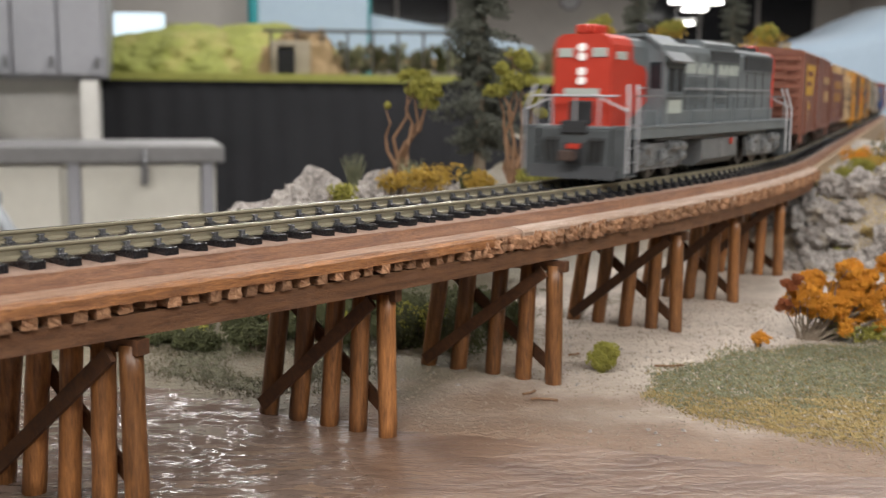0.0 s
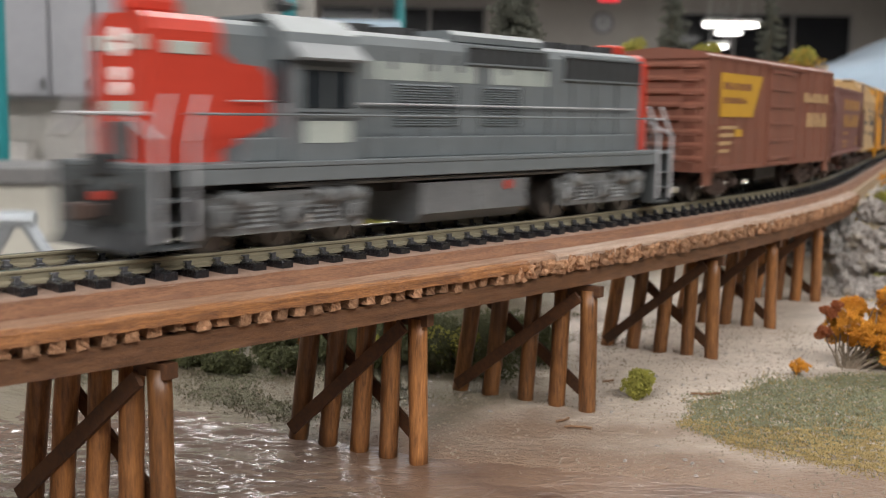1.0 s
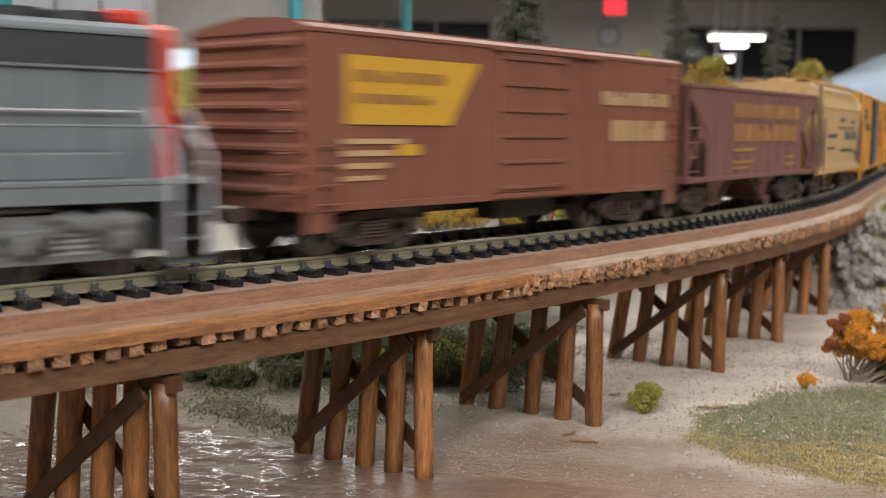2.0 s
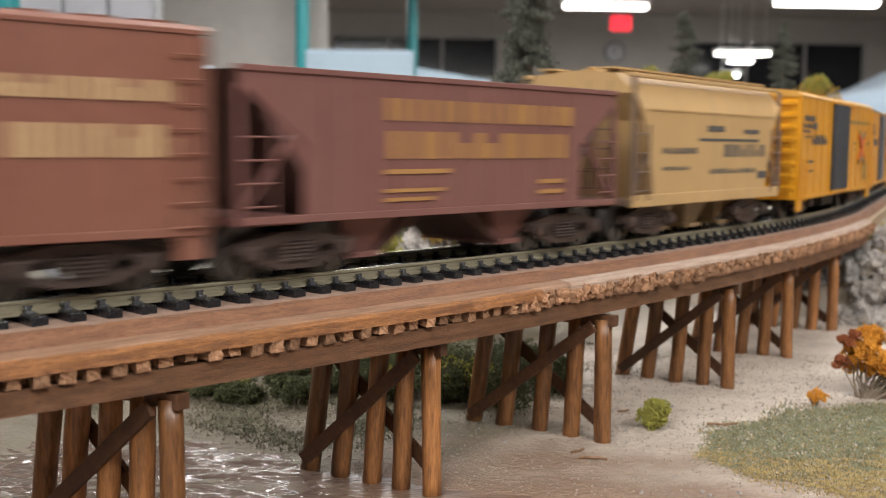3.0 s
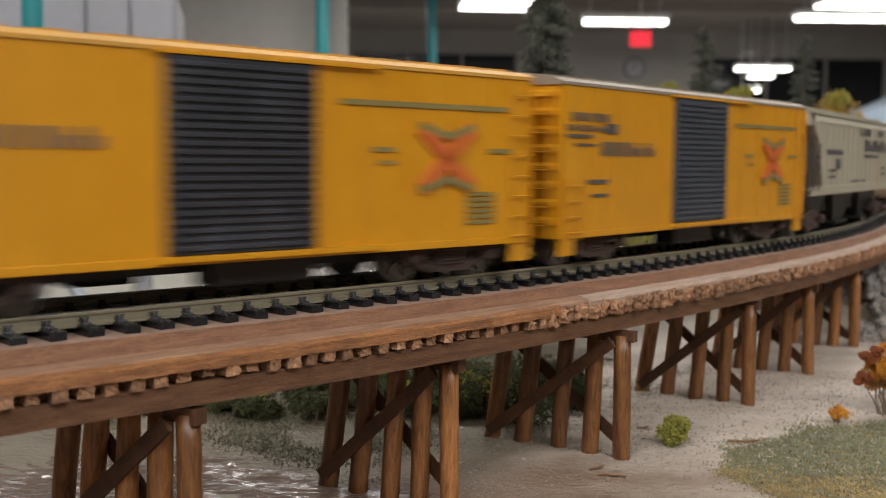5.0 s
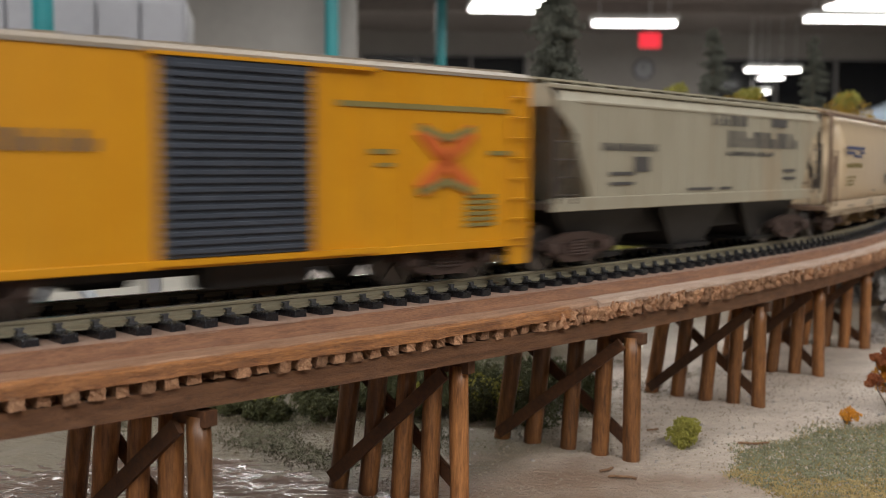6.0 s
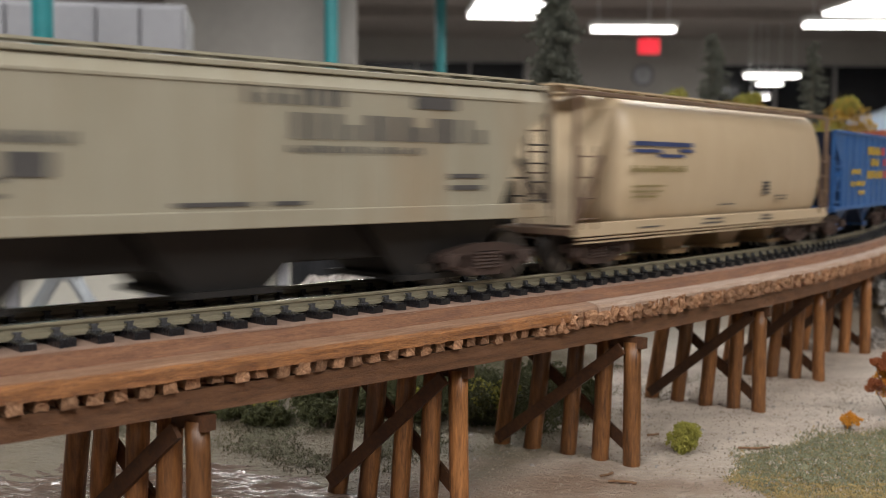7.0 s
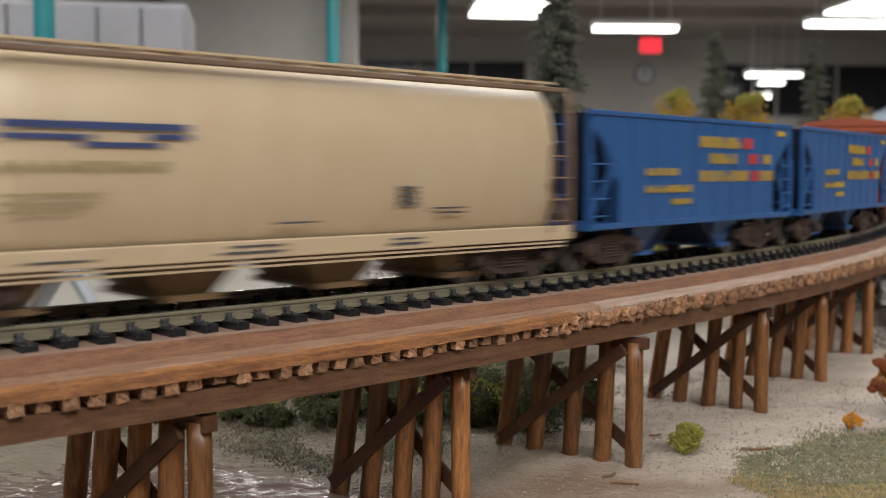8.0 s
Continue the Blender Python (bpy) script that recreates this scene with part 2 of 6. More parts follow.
def spot(s, off=0.0, radius=RT):
    """Place on the plan: s along the arc of that radius, off inwards from the near tie ends; also the heading."""
    ang = s / radius
    r = RT - off
    if ang <= END:
        h = HEAD + ang
        return CX + r * math.sin(h), CY - r * math.cos(h), h
    h0 = HEAD + END
    rest = (ang - END) * RC
    turn = min(rest / R2, H2 - h0)
    h = h0 + turn
    over = rest - turn * R2
    mx, my = CX + (RC - R2) * math.sin(h0), CY - (RC - R2) * math.cos(h0)
    r = R2 + RT - RC - off
    return mx + r * math.sin(h) + over * math.cos(h), my - r * math.cos(h) + over * math.sin(h), h


def sweep(profile, s0, s1, step, closed=True, wobble=0.0, seed=0):
    """A band with that profile (outwards from the tie ends, height) along the track; u runs along, v across."""
    bm = B()
    uv = bm.loops.layers.uv.new("UVMap")
    n = max(int((s1 - s0) / step), 2)
    rng = random.Random(seed)
    rings, lens = [], [0.0]
    for a, b in zip(profile, profile[1:] + profile[:1]):
        lens.append(lens[-1] + math.hypot(b[0] - a[0], b[1] - a[1]))
    for i in range(n + 1):
        s = s0 + (s1 - s0) * i / n
        ring = []
        for o, z in profile:
            x, y, h = spot(s, -o + wobble * rng.uniform(-1, 1))
            ring.append(bm.verts.new((x, y, z + wobble * rng.uniform(-0.6, 0.6))))
        rings.append(ring)
    m = len(profile)
    for i in range(n):
        for j in range(m if closed else m - 1):
            k = (j + 1) % m
            f = bm.faces.new((rings[i][j], rings[i + 1][j], rings[i + 1][k], rings[i][k]))
            ss = (s0 + (s1 - s0) * i / n, s0 + (s1 - s0) * (i + 1) / n)
            for loop, (u, v) in zip(f.loops, ((ss[0], lens[j]), (ss[1], lens[j]), (ss[1], lens[j + 1]), (ss[0], lens[j + 1]))):
                loop[uv].uv = (u * 0.001 * 10, v * 0.001 * 10)
    if closed:
        bm.faces.new(rings[0][::-1])
        bm.faces.new(rings[-1])
    return bm

# ---- the hall ----
W_PAINT = mat("hall_wall_paint", (0.36, 0.34, 0.315), (0.30, 0.283, 0.262), 0.8, scale=1.5, bump=0.1)
C_PAINT = mat("hall_ceiling_paint", (0.27, 0.235, 0.215), (0.20, 0.175, 0.16), 0.9, scale=1.2, bump=0.1)
F_CONC = mat("hall_floor_concrete", (0.34, 0.32, 0.30), (0.24, 0.225, 0.21), 0.6, scale=2.5, bump=0.2, depth=0.002)
X0, X1, Y0, Y1 = -7.0, 9.0, -4.5, 20.4


def slab(name, x0, x1, y0, y1, z0, z1, material, label="", category="", kind="structure", bevel=0.0):
    return tagged(link(name, box(B(), x0, x1, y0, y1, z0, z1, bevel), material, unit=1), label, category, "", kind)


slab("floor", X0, X1, Y0, Y1, FLOOR - 0.2, FLOOR, F_CONC, "grey concrete floor of the hall", "floor")
slab("ceiling", X0, X1, Y0, Y1, CEILING, CEILING + 0.2, C_PAINT, "dark brownish hall ceiling", "ceiling")
slab("wall_west", X0 - 0.2, X0, Y0, Y1, FLOOR, CEILING, W_PAINT, "pale grey painted hall wall", "wall")
slab("wall_east", X1, X1 + 0.2, Y0, Y1, FLOOR, CEILING, W_PAINT, "pale grey painted hall wall", "wall")
slab("wall_south", X0, X1, Y0 - 0.2, Y0, FLOOR, CEILING, W_PAINT, "pale grey painted hall wall", "wall")
slab("wall_partition", -2.6, -0.82, 10.4, 10.7, FLOOR, CEILING, W_PAINT, "pale beige partition wall", "wall")
slab("ceiling_beam", X0, X1, 16.5, 16.8, CEILING - 0.16, CEILING - 0.002, C_PAINT, "brown ceiling beam", "beam")

# the far wall has three window openings with dark glass
DARK_GLASS = mat("night_window_glass", (0.012, 0.014, 0.018), (0.008, 0.009, 0.012), 0.15, scale=3, bump=0)
FRAME = mat("window_frame_paint", (0.30, 0.29, 0.28), None, 0.5, scale=6, bump=0.1)
openings = [(-1.5, 1.55, 1.25, 2.05), (5.05, 8.4, 1.0, 2.03), (-5.6, -2.4, 1.25, 2.05)]
edges = [X0]
for a, b, lo, hi in sorted(openings):
    edges += [a, b]
edges.append(X1)
bm = B()
for a, b in zip(edges[::2], edges[1::2]):
    box(bm, a, b, Y1, Y1 + 0.25, FLOOR, CEILING)
for a, b, lo, hi in openings:
    box(bm, a, b, Y1, Y1 + 0.25, FLOOR, lo)
    box(bm, a, b, Y1, Y1 + 0.25, hi, CEILING)
tagged(link("wall_north", bm, W_PAINT, unit=1), "pale grey far wall with dark window openings", "wall", "", "structure")
for i, (a, b, lo, hi) in enumerate(openings):
    w = empty("window_%d" % (i + 1), "dark strip window in the far wall", "window", "", "structure")
    fr = B()
    box(fr, a, b, Y1 + 0.05, Y1 + 0.15, lo, lo + 0.05)
    box(fr, a, b, Y1 + 0.05, Y1 + 0.15, hi - 0.05, hi)
    k = 3
    for j in range(k + 1):
        xx = a + (b - a - 0.05) * j / k
        box(fr, xx, xx + 0.05, Y1 + 0.05, Y1 + 0.15, lo + 0.05, hi - 0.05)
    link("window_frame", fr, FRAME, w, unit=1)
    for j in range(k):
        xa = a + (b - a - 0.05) * j / k + 0.05
        link("pane", box(B(), xa, a + (b - a - 0.05) * (j + 1) / k, Y1 + 0.09, Y1 + 0.11, lo + 0.05, hi - 0.05), DARK_GLASS, w, unit=1)

TUBE = mat("lit_tube", (1.0, 0.98, 0.94), (1.0, 0.98, 0.94), 0.4, bump=0, glow=7.0)
TIN = mat("white_lamp_tin", (0.7, 0.7, 0.68), None, 0.4, scale=5, bump=0.05)


def lamp_shape(x, y, z, length, turn=0.0, tubes=2, wide=0.13):
    """A hanging lamp of bare tubes or, with tubes=0, a deep box with one lit diffuser below; also used for lamp
    reflections in the far window.
    """
    f = empty("lamp_or_reflection", "white fluorescent lamp shape, for hanging lamps and for window reflections", "ceiling light", "hall lamps")
    link("housing", box(B(), -length / 2, length / 2, -wide, wide, 0.04, 0.10, 0.01), TIN, f, unit=1)
    for i in range(tubes):
        yy = (i - (tubes - 1) / 2) * 0.13
        link("tube", rod(B(), (-length / 2 + 0.03, yy, 0.012), (length / 2 - 0.03, yy, 0.012), 0.026, n=10), TUBE, f, "lit white tube", unit=1)
    if not tubes:
        link("diffuser", box(B(), -length / 2 + 0.02, length / 2 - 0.02, -wide + 0.02, wide - 0.02, 0.015, 0.039, 0.006), TUBE, f, "lit white diffuser", unit=1)
    for sx in (-1, 1):
        link("hanger", rod(B(), (sx * length * 0.4, 0, 0.10), (sx * length * 0.4, 0, CEILING - z), 0.006, n=6), TIN, f, unit=1)
    f.matrix_world = pose(x, y, z, 0, 0, turn)
    return f


lamp_shape(0.72, 11.5, 1.72, 0.78, 4, 0, 0.95)
lamp_shape(2.24, 13.0, 1.68, 1.02)
lamp_shape(4.85, 13.0, 1.75, 1.25)
lamp_shape(4.72, 11.3, 1.75, 1.0, 4, 0, 0.95)
# these three glowing shapes stand in for lamps reflected in the far window
lamp_shape(5.55, 18.6, 1.62, 0.95)
lamp_shape(5.40, 18.2, 1.44, 0.42, 0, 0, 0.12)
lamp_shape(5.28, 18.4, 1.22, 0.32, 0, 0, 0.15)
for lx, ly in ((-1.6, -1.3), (1.9, -1.5), (-2.3, 2.0), (1.0, 2.2)):
    lamp_shape(lx, ly, CEILING - 0.22, 2.4)

# exit sign: a red lit box with unread letters as bars
sign = empty("exit_sign", "red lit sign box hanging from the ceiling", "sign")
link("sign_box", box(B(), -0.14, 0.14, -0.04, 0.04, -0.10, 0.10, 0.01), mat("sign_red", (0.9, 0.03, 0.05), None, 0.4, bump=0, glow=1.1), sign, unit=1)
link("rod", rod(B(), (0, 0, 0.10), (0, 0, CEILING - 1.72), 0.01), TIN, sign, unit=1)
sign.matrix_world = pose(2.80, 15.0, 1.72)

# round wall clock
clock = empty("wall_clock", "round grey wall clock on the far wall", "clock")
link("rim", rod(B(), (0, 0, 0), (0, -0.05, 0), 0.20, n=32), mat("clock_rim", (0.12, 0.12, 0.13), None, 0.4), clock, unit=1)
link("dial", rod(B(), (0, -0.05, 0), (0, -0.056, 0), 0.165, n=32), mat("clock_dial", (0.42, 0.42, 0.44), None, 0.5), clock, unit=1)
bm = B()
bar(bm, (0, -0.06, 0), (0.0, -0.06, 0.12), 0.014, 0.004)
bar(bm, (0, -0.06, 0), (-0.07, -0.06, -0.04), 0.016, 0.004)
link("pointers", bm, mat("clock_black", (0.02, 0.02, 0.02), None, 0.4), clock, unit=1)
clock.matrix_world = pose(3.70, Y1, 1.78)

TEAL = mat("teal_column_paint", (0.02, 0.23, 0.25), (0.015, 0.18, 0.20), 0.45, scale=4, bump=0.1)


def column(x, y):
    c = empty("column", "teal painted steel column", "column", "hall columns", "structure")
    link("shaft", rod(B(), (0, 0, FLOOR + 0.02), (0, 0, CEILING - 0.02), 0.062, n=20), TEAL, c, unit=1, smooth=False)
    link("base_plate", box(B(), -0.13, 0.13, -0.13, 0.13, FLOOR, FLOOR + 0.02), TEAL, c, unit=1)
    link("top_plate", box(B(), -0.13, 0.13, -0.13, 0.13, CEILING - 0.02, CEILING - 0.001), TEAL, c, unit=1)
    c.matrix_world = pose(x, y, 0)


column(-1.0, 10.0)
column(-0.02, 13.0)

pole = empty("support_pole", "slim teal painted steel pole beside the cabinet", "pole", "", "structure", m=pose(-1.0, 2.78, 0))
link("shaft", rod(B(), (0, 0, FLOOR + 0.01), (0, 0, CEILING - 0.01), 0.026, n=20), TEAL, pole, unit=1)
link("base_plate", box(B(), -0.06, 0.06, -0.06, 0.06, FLOOR, FLOOR + 0.01), TEAL, pole, unit=1)
link("top_plate", box(B(), -0.06, 0.06, -0.06, 0.06, CEILING - 0.01, CEILING - 0.001), TEAL, pole, unit=1)

# ---- behind the layout: cabinets, a second layout with a black skirt, covered tables ----
GREY_METAL = mat("grey_cabinet_enamel", (0.31, 0.31, 0.332), (0.265, 0.265, 0.285), 0.45, scale=6, bump=0.06)
GREY_DARK = mat("grey_trim", (0.20, 0.195, 0.195), (0.15, 0.148, 0.148), 0.55, scale=8, bump=0.1)
CREAM = mat("cream_panel", (0.62, 0.60, 0.53), (0.54, 0.52, 0.46), 0.6, scale=5, bump=0.06)
STEEL = mat("steel_latch", (0.25, 0.25, 0.26), None, 0.35, 0.8, scale=30)
WHITE = mat("white_side_panel", (0.66, 0.64, 0.60), (0.55, 0.53, 0.50), 0.6, scale=8, bump=0.06)

cab = empty("wall_cabinet", "light grey metal cabinet with narrow upright doors", "cabinet", m=pose(-1.088, 3.05, 0.105, 0, 0, 10))
link("body", box(B(), -0.46, 0.375, 0.0, 0.45, 0, 0.42, 0.006), GREY_METAL, cab, unit=1)
for i in range(7):
    xa = -0.455 + i * 0.118
    d = link("cabinet_door", box(B(), xa, xa + 0.112, -0.016, -0.001, 0.008, 0.41, 0.004), GREY_METAL, cab, unit=1)
    link("handle", box(B(), xa + 0.095, xa + 0.103, -0.03, -0.016, 0.03, 0.06, 0.002), STEEL, d, unit=1)
tagged(cab, kind="")
side = empty("cabinet_stand", "white panelled stand under the grey cabinet with small bins", "stand", m=pose(-1.072, 3.05, FLOOR, 0, 0, 10))
link("back_panel", box(B(), -0.46, 0.335, 0.12, 0.16, 0, 1.10), WHITE, side, unit=1)
link("side_panel", box(B(), 0.29, 0.335, -0.02, 0.119, 0, 1.10), WHITE, side, unit=1)
link("shelf", box(B(), -0.46, 0.289, -0.02, 0.119, 0.915, 0.935), WHITE, side, unit=1)
for i, colr in enumerate(((0.55, 0.32, 0.10), (0.30, 0.32, 0.36), (0.42, 0.40, 0.38))):
    bn = B()
    prism(bn, [(-0.05, 0), (0.05, 0), (0.06, 0.05), (-0.06, 0.05)], -0.035, 0.035)
    tub = link("bin", bn, mat("bin_plastic", colr, None, 0.5), None, unit=1)
    tagged(tub, "small open plastic bin on the shelf", "bin", "shelf bins")
    tub.matrix_world = pose(-1.17 + (-0.24, -0.1, 0.09)[i], 3.085 + (-0.04, -0.02, 0.01)[i], FLOOR + 0.936)

crate = empty("low_cabinet", "cream panelled low cabinet with grey frame and latch", "cabinet", m=pose(-0.326, 2.43, FLOOR - 0.010, 0, 0, 12))
link("body", box(B(), -1.5, -0.006, 0.012, 0.3, 0.0, 0.93), CREAM, crate, unit=1)
link("top", box(B(), -1.5, 0.012, -0.012, 0.32, 0.931, 0.968, 0.004), GREY_DARK, crate, "dark grey top board", unit=1)
for xa in (-0.012, -0.29, -0.58, -0.87, -1.16):
    link("stile", box(B(), xa - 0.026, xa, -0.006, 0.0115, 0.0, 0.93, 0.003), GREY_METAL, crate, "grey upright", unit=1)
for i in range(4):
    xa = -0.29 - i * 0.29
    link("panel", box(B(), xa + 0.002, xa + 0.25, 0.0, 0.0115, 0.03, 0.925, 0.003), CREAM, crate, unit=1)
lt = link("latch", box(B(), -0.165, -0.150, -0.030, 0.0, 0.885, 0.925, 0.004), STEEL, crate, "steel toggle latch", unit=1)
link("hook", rod(B(), (-0.158, -0.03, 0.93), (-0.158, -0.016, 0.96), 0.005), STEEL, lt, unit=1)

# the folding leg of a stand in front of the cabinet
LEG = mat("grey_leg_steel", (0.42, 0.45, 0.48), None, 0.4, 0.5, scale=20)
stand = empty("folding_stand", "grey steel folding stand with splayed legs", "stand", m=pose(-0.672, 1.95, FLOOR))
for dx in (-0.55, 0.55):
    link("leg", rod(B(), (dx, 0, 0), (dx * 0.02, 0, 0.885), 0.013), LEG, stand, unit=1)
link("crossbar", rod(B(), (-0.03, 0, 0.885), (0.03, 0, 0.885), 0.016), LEG, stand, unit=1)

SKIRT = mat("black_skirt_cloth", (0.016, 0.016, 0.019), (0.009, 0.009, 0.011), 0.95, scale=8, bump=0.3, depth=0.004)
HILL = mat("green_hill_turf", (0.36, 0.385, 0.10), (0.22, 0.235, 0.07), 0.95, scale=14, bump=1.0, depth=0.006, spots=(0.42, 0.36, 0.14))
EARTH = mat("tan_earth", (0.38, 0.27, 0.15), (0.25, 0.17, 0.09), 0.95, scale=30, bump=1.0, depth=0.004)

table2 = empty("far_layout_table", "second model layout with a pleated black cloth skirt", "table", m=pose(-0.15, 3.3, 0))
bm = B()
n = 120
rows_ = []
for z in (FLOOR, 0.104):
    rows_.append([bm.verts.new((-0.70 + 1.75 * i / n, 0.008 * math.sin(i * 1.15) * (1.0 if z < 0 else 0.25), z)) for i in range(n + 1)])
for i in range(n):
    bm.faces.new((rows_[0][i], rows_[0][i + 1], rows_[1][i + 1], rows_[1][i]))
link("skirt", bm, SKIRT, table2, "pleated black cloth", unit=1)
link("side_skirt", box(B(), -0.705, -0.695, 0.0, 1.2, FLOOR, 0.104), SKIRT, table2, unit=1)
link("tabletop", box(B(), -0.70, 1.05, -0.012, 1.2, 0.105, 0.127), mat("tabletop_turf", (0.30, 0.30, 0.07), (0.2, 0.2, 0.05), 0.95, scale=40, bump=0.8, depth=0.003), table2, unit=1)


def lumpy(name, sx, sy, sz, material, seed, unit=1.0, n=4, amp=0.35, freq=2.2, flat=True, parent=None, label="", crag=0.0):
    """A rounded rock or mound: an icosphere pushed about by noise, cut flat below."""
    bm = B()
    bmesh.ops.create_icosphere(bm, subdivisions=n, radius=1.0)
    for v in bm.verts:
        p = v.co.copy()
        k = 1 + amp * noise.noise(p * freq + Vector((seed * 7.3, 0, 0))) + amp * 0.5 * noise.noise(p * freq * 2.7 + Vector((0, seed * 3.1, 0))) + amp * 0.22 * noise.noise(p * freq * 7 + Vector((0, 0, seed)))
        if crag:
            k -= crag * (1 - abs(noise.noise(p * 1.9 + Vector((seed, 2, seed * 0.7))))) ** 9 + crag * 0.5 * (1 - abs(noise.noise(p * 4.3 + Vector((3, seed, 1))))) ** 9
            k = round(k * 9) / 9 * 0.45 + k * 0.55
        p *= k
        if flat:
            p.z = max(p.z, -0.15)
        v.co = Vector((p.x * sx, p.y * sy, p.z * sz))
    return link(name, bm, material, parent, label, unit=unit)


hill = tagged(lumpy("grassy_hill", 0.27, 0.28, 0.150, HILL, 3, amp=0.16, freq=1.6, n=5), "green turf covered hill of the far layout", "hill")
hill.matrix_world = pose(-0.60, 3.65, 0.127)
hill2 = tagged(lumpy("grassy_hill", 0.30, 0.25, 0.165, HILL, 8, amp=0.16, freq=1.6, n=5), "green turf covered hill of the far layout", "hill")
hill2.matrix_world = pose(-0.36, 3.75, 0.127)
cut = tagged(lumpy("earth_bank", 0.13, 0.1, 0.14, EARTH, 5, amp=0.3, n=4), "tan earth bank beside a tunnel mouth", "bank")
cut.matrix_world = pose(-0.20, 3.50, 0.127)
tun = empty("tunnel_portal", "grey tunnel portal with a dark mouth", "tunnel portal", m=pose(-0.245, 3.375, 0.127))
STONE = mat("portal_stone", (0.36, 0.31, 0.23), None, 0.9, scale=40, bump=0.6)
link("pier", box(B(), -0.045, -0.025, 0, 0.06, 0, 0.085), STONE, tun, unit=1)
link("pier", box(B(), 0.025, 0.07, 0, 0.06, 0, 0.085), STONE, tun, unit=1)
link("lintel", box(B(), -0.045, 0.07, 0, 0.06, 0.0855, 0.10), STONE, tun, unit=1)
# a black block stands for the shade inside the tunnel
link("mouth", box(B(), -0.024, 0.024, -0.03, 0.012, 0, 0.075), mat("tunnel_shade", (0.008, 0.008, 0.008), None, 0.95), tun, unit=1)

lit = empty("lit_display", "bright pale blue lit display panel with a red base", "display", m=pose(-1.0, 5.0, -0.13))
link("screen", box(B(), -0.12, 0.10, 0, 0.05, 0.36, 0.54, 0.01), mat("display_glow", (0.72, 0.88, 1.0), None, 0.4, bump=0, glow=0.75), lit, unit=1)
link("base", box(B(), -0.12, 0.02, 0, 0.05, 0.20, 0.359, 0.01), mat("display_red", (0.55, 0.10, 0.05), None, 0.5), lit, unit=1)
link("stand", box(B(), -0.05, 0.0, 0.02, 0.05, FLOOR + 0.13, 0.199), GREY_DARK, lit, unit=1)

PALE_BLUE = mat("pale_blue_cloth", (0.42, 0.53, 0.64), (0.36, 0.46, 0.57), 0.8, scale=10, bump=0.2, depth=0.004)
tagged(link("storage_box", box(B(), -0.40, 0.0, 4.1, 4.5, 0.20, 0.418, 0.01), PALE_BLUE, unit=1), "pale blue storage box on a table", "box")
bm = prism(B(), [(0.01, 0.20), (0.62, 0.20), (0.62, 0.25), (0.32, 0.31), (0.01, 0.36)], 4.15, 4.7)
tagged(link("covered_model", bm, PALE_BLUE, unit=1), "pale blue cloth draped over a sloping model", "cloth cover")
t3 = empty("side_table", "wooden table carrying the blue box", "table", m=pose(0.1, 4.4, 0))
link("tabletop", box(B(), -0.8, 0.9, -0.35, 0.45, 0.17, 0.199), EARTH, t3, unit=1)
for dx in (-0.75, 0.83):
    for dy in (-0.3, 0.38):
        link("leg", box(B(), dx, dx + 0.05, dy, dy + 0.05, FLOOR, 0.1695), EARTH, t3, unit=1)
bm = B()
n = 14
ra = [[bm.verts.new((1.06 + 1.5 * i / n, y, z0 + (min(i, 6) * 0.036 if z0 > 0 else 0) + 0.012 * math.sin(i * 1.7))) for i in range(n + 1)] for y, z0 in ((2.75, -0.9), (2.78, 0.135), (3.0, 0.165), (3.5, 0.165), (3.52, -0.9))]
for a, b in zip(ra, ra[1:]):
    for i in range(n):
        bm.faces.new((a[i], a[i + 1], b[i + 1], b[i]))
bm.faces.new([r[0] for r in ra])
tagged(link("covered_layout", bm, mat("grey_blue_cloth", (0.20, 0.25, 0.30), (0.165, 0.21, 0.255), 0.85, scale=10, bump=0.2, depth=0.004), unit=1, smooth=True), "neighbouring layout hidden under a pale blue cloth", "cloth cover")

# ---- the layout's ground ----
SHORE = [(-300, 320), (-120, 300), (-60, 285), (-25, 258), (5, 243), (40, 232), (70, 222), (110, 203), (200, 150), (400, 120)]


def lerp(table, x):
    for (a, b), (c, d) in zip(table, table[1:]):
        if x <= c:
            return b + (d - b) * max(0.0, min(1.0, (x - a) / (c - a)))
    return table[-1][1]


def ease(a, b, x):
    t = max(0.0, min(1.0, (x - a) / (b - a)))
    return t * t * (3 - 2 * t)


def ground_height(x, y):
    """Height of the ground in millimetres: a low river bed, banks, and a rise behind the track and at the far abutment."""
    dx, dy = x - CX, y - CY
    s = (math.atan2(dy, dx) + math.pi / 2 - HEAD) * RT
    off = RT - math.hypot(dx, dy)
    z = 1.4 * ease(-6, 14, y - lerp(SHORE, x)) - 1.6 * ease(10, -14, y - lerp(SHORE, x))
    p = Vector((x * 0.02, y * 0.02, 0))
    z += 0.7 * noise.noise(p * 2.5) + 0.35 * noise.noise(p * 9)
    rise = ease(84, 165, off) * (6 + 27 * ease(8, 50, x - 0.08 * (y - 450))) + ease(50, 85, off) * 3 * ease(60, 130, s)
    bank = ease(402, 440, s) * 43
    front = ease(-30, -120, off) * ease(330, 420, s) * 10
    z = max(z, z * 0.4 + rise + 2.2 * noise.noise(p * 4) * ease(60, 110, off))
    z = max(z, bank - front + 2.5 * noise.noise(p * 5) * ease(390, 430, s) - (4.0 if bank > 30 and -8 < off < 42 else 0))
    return z


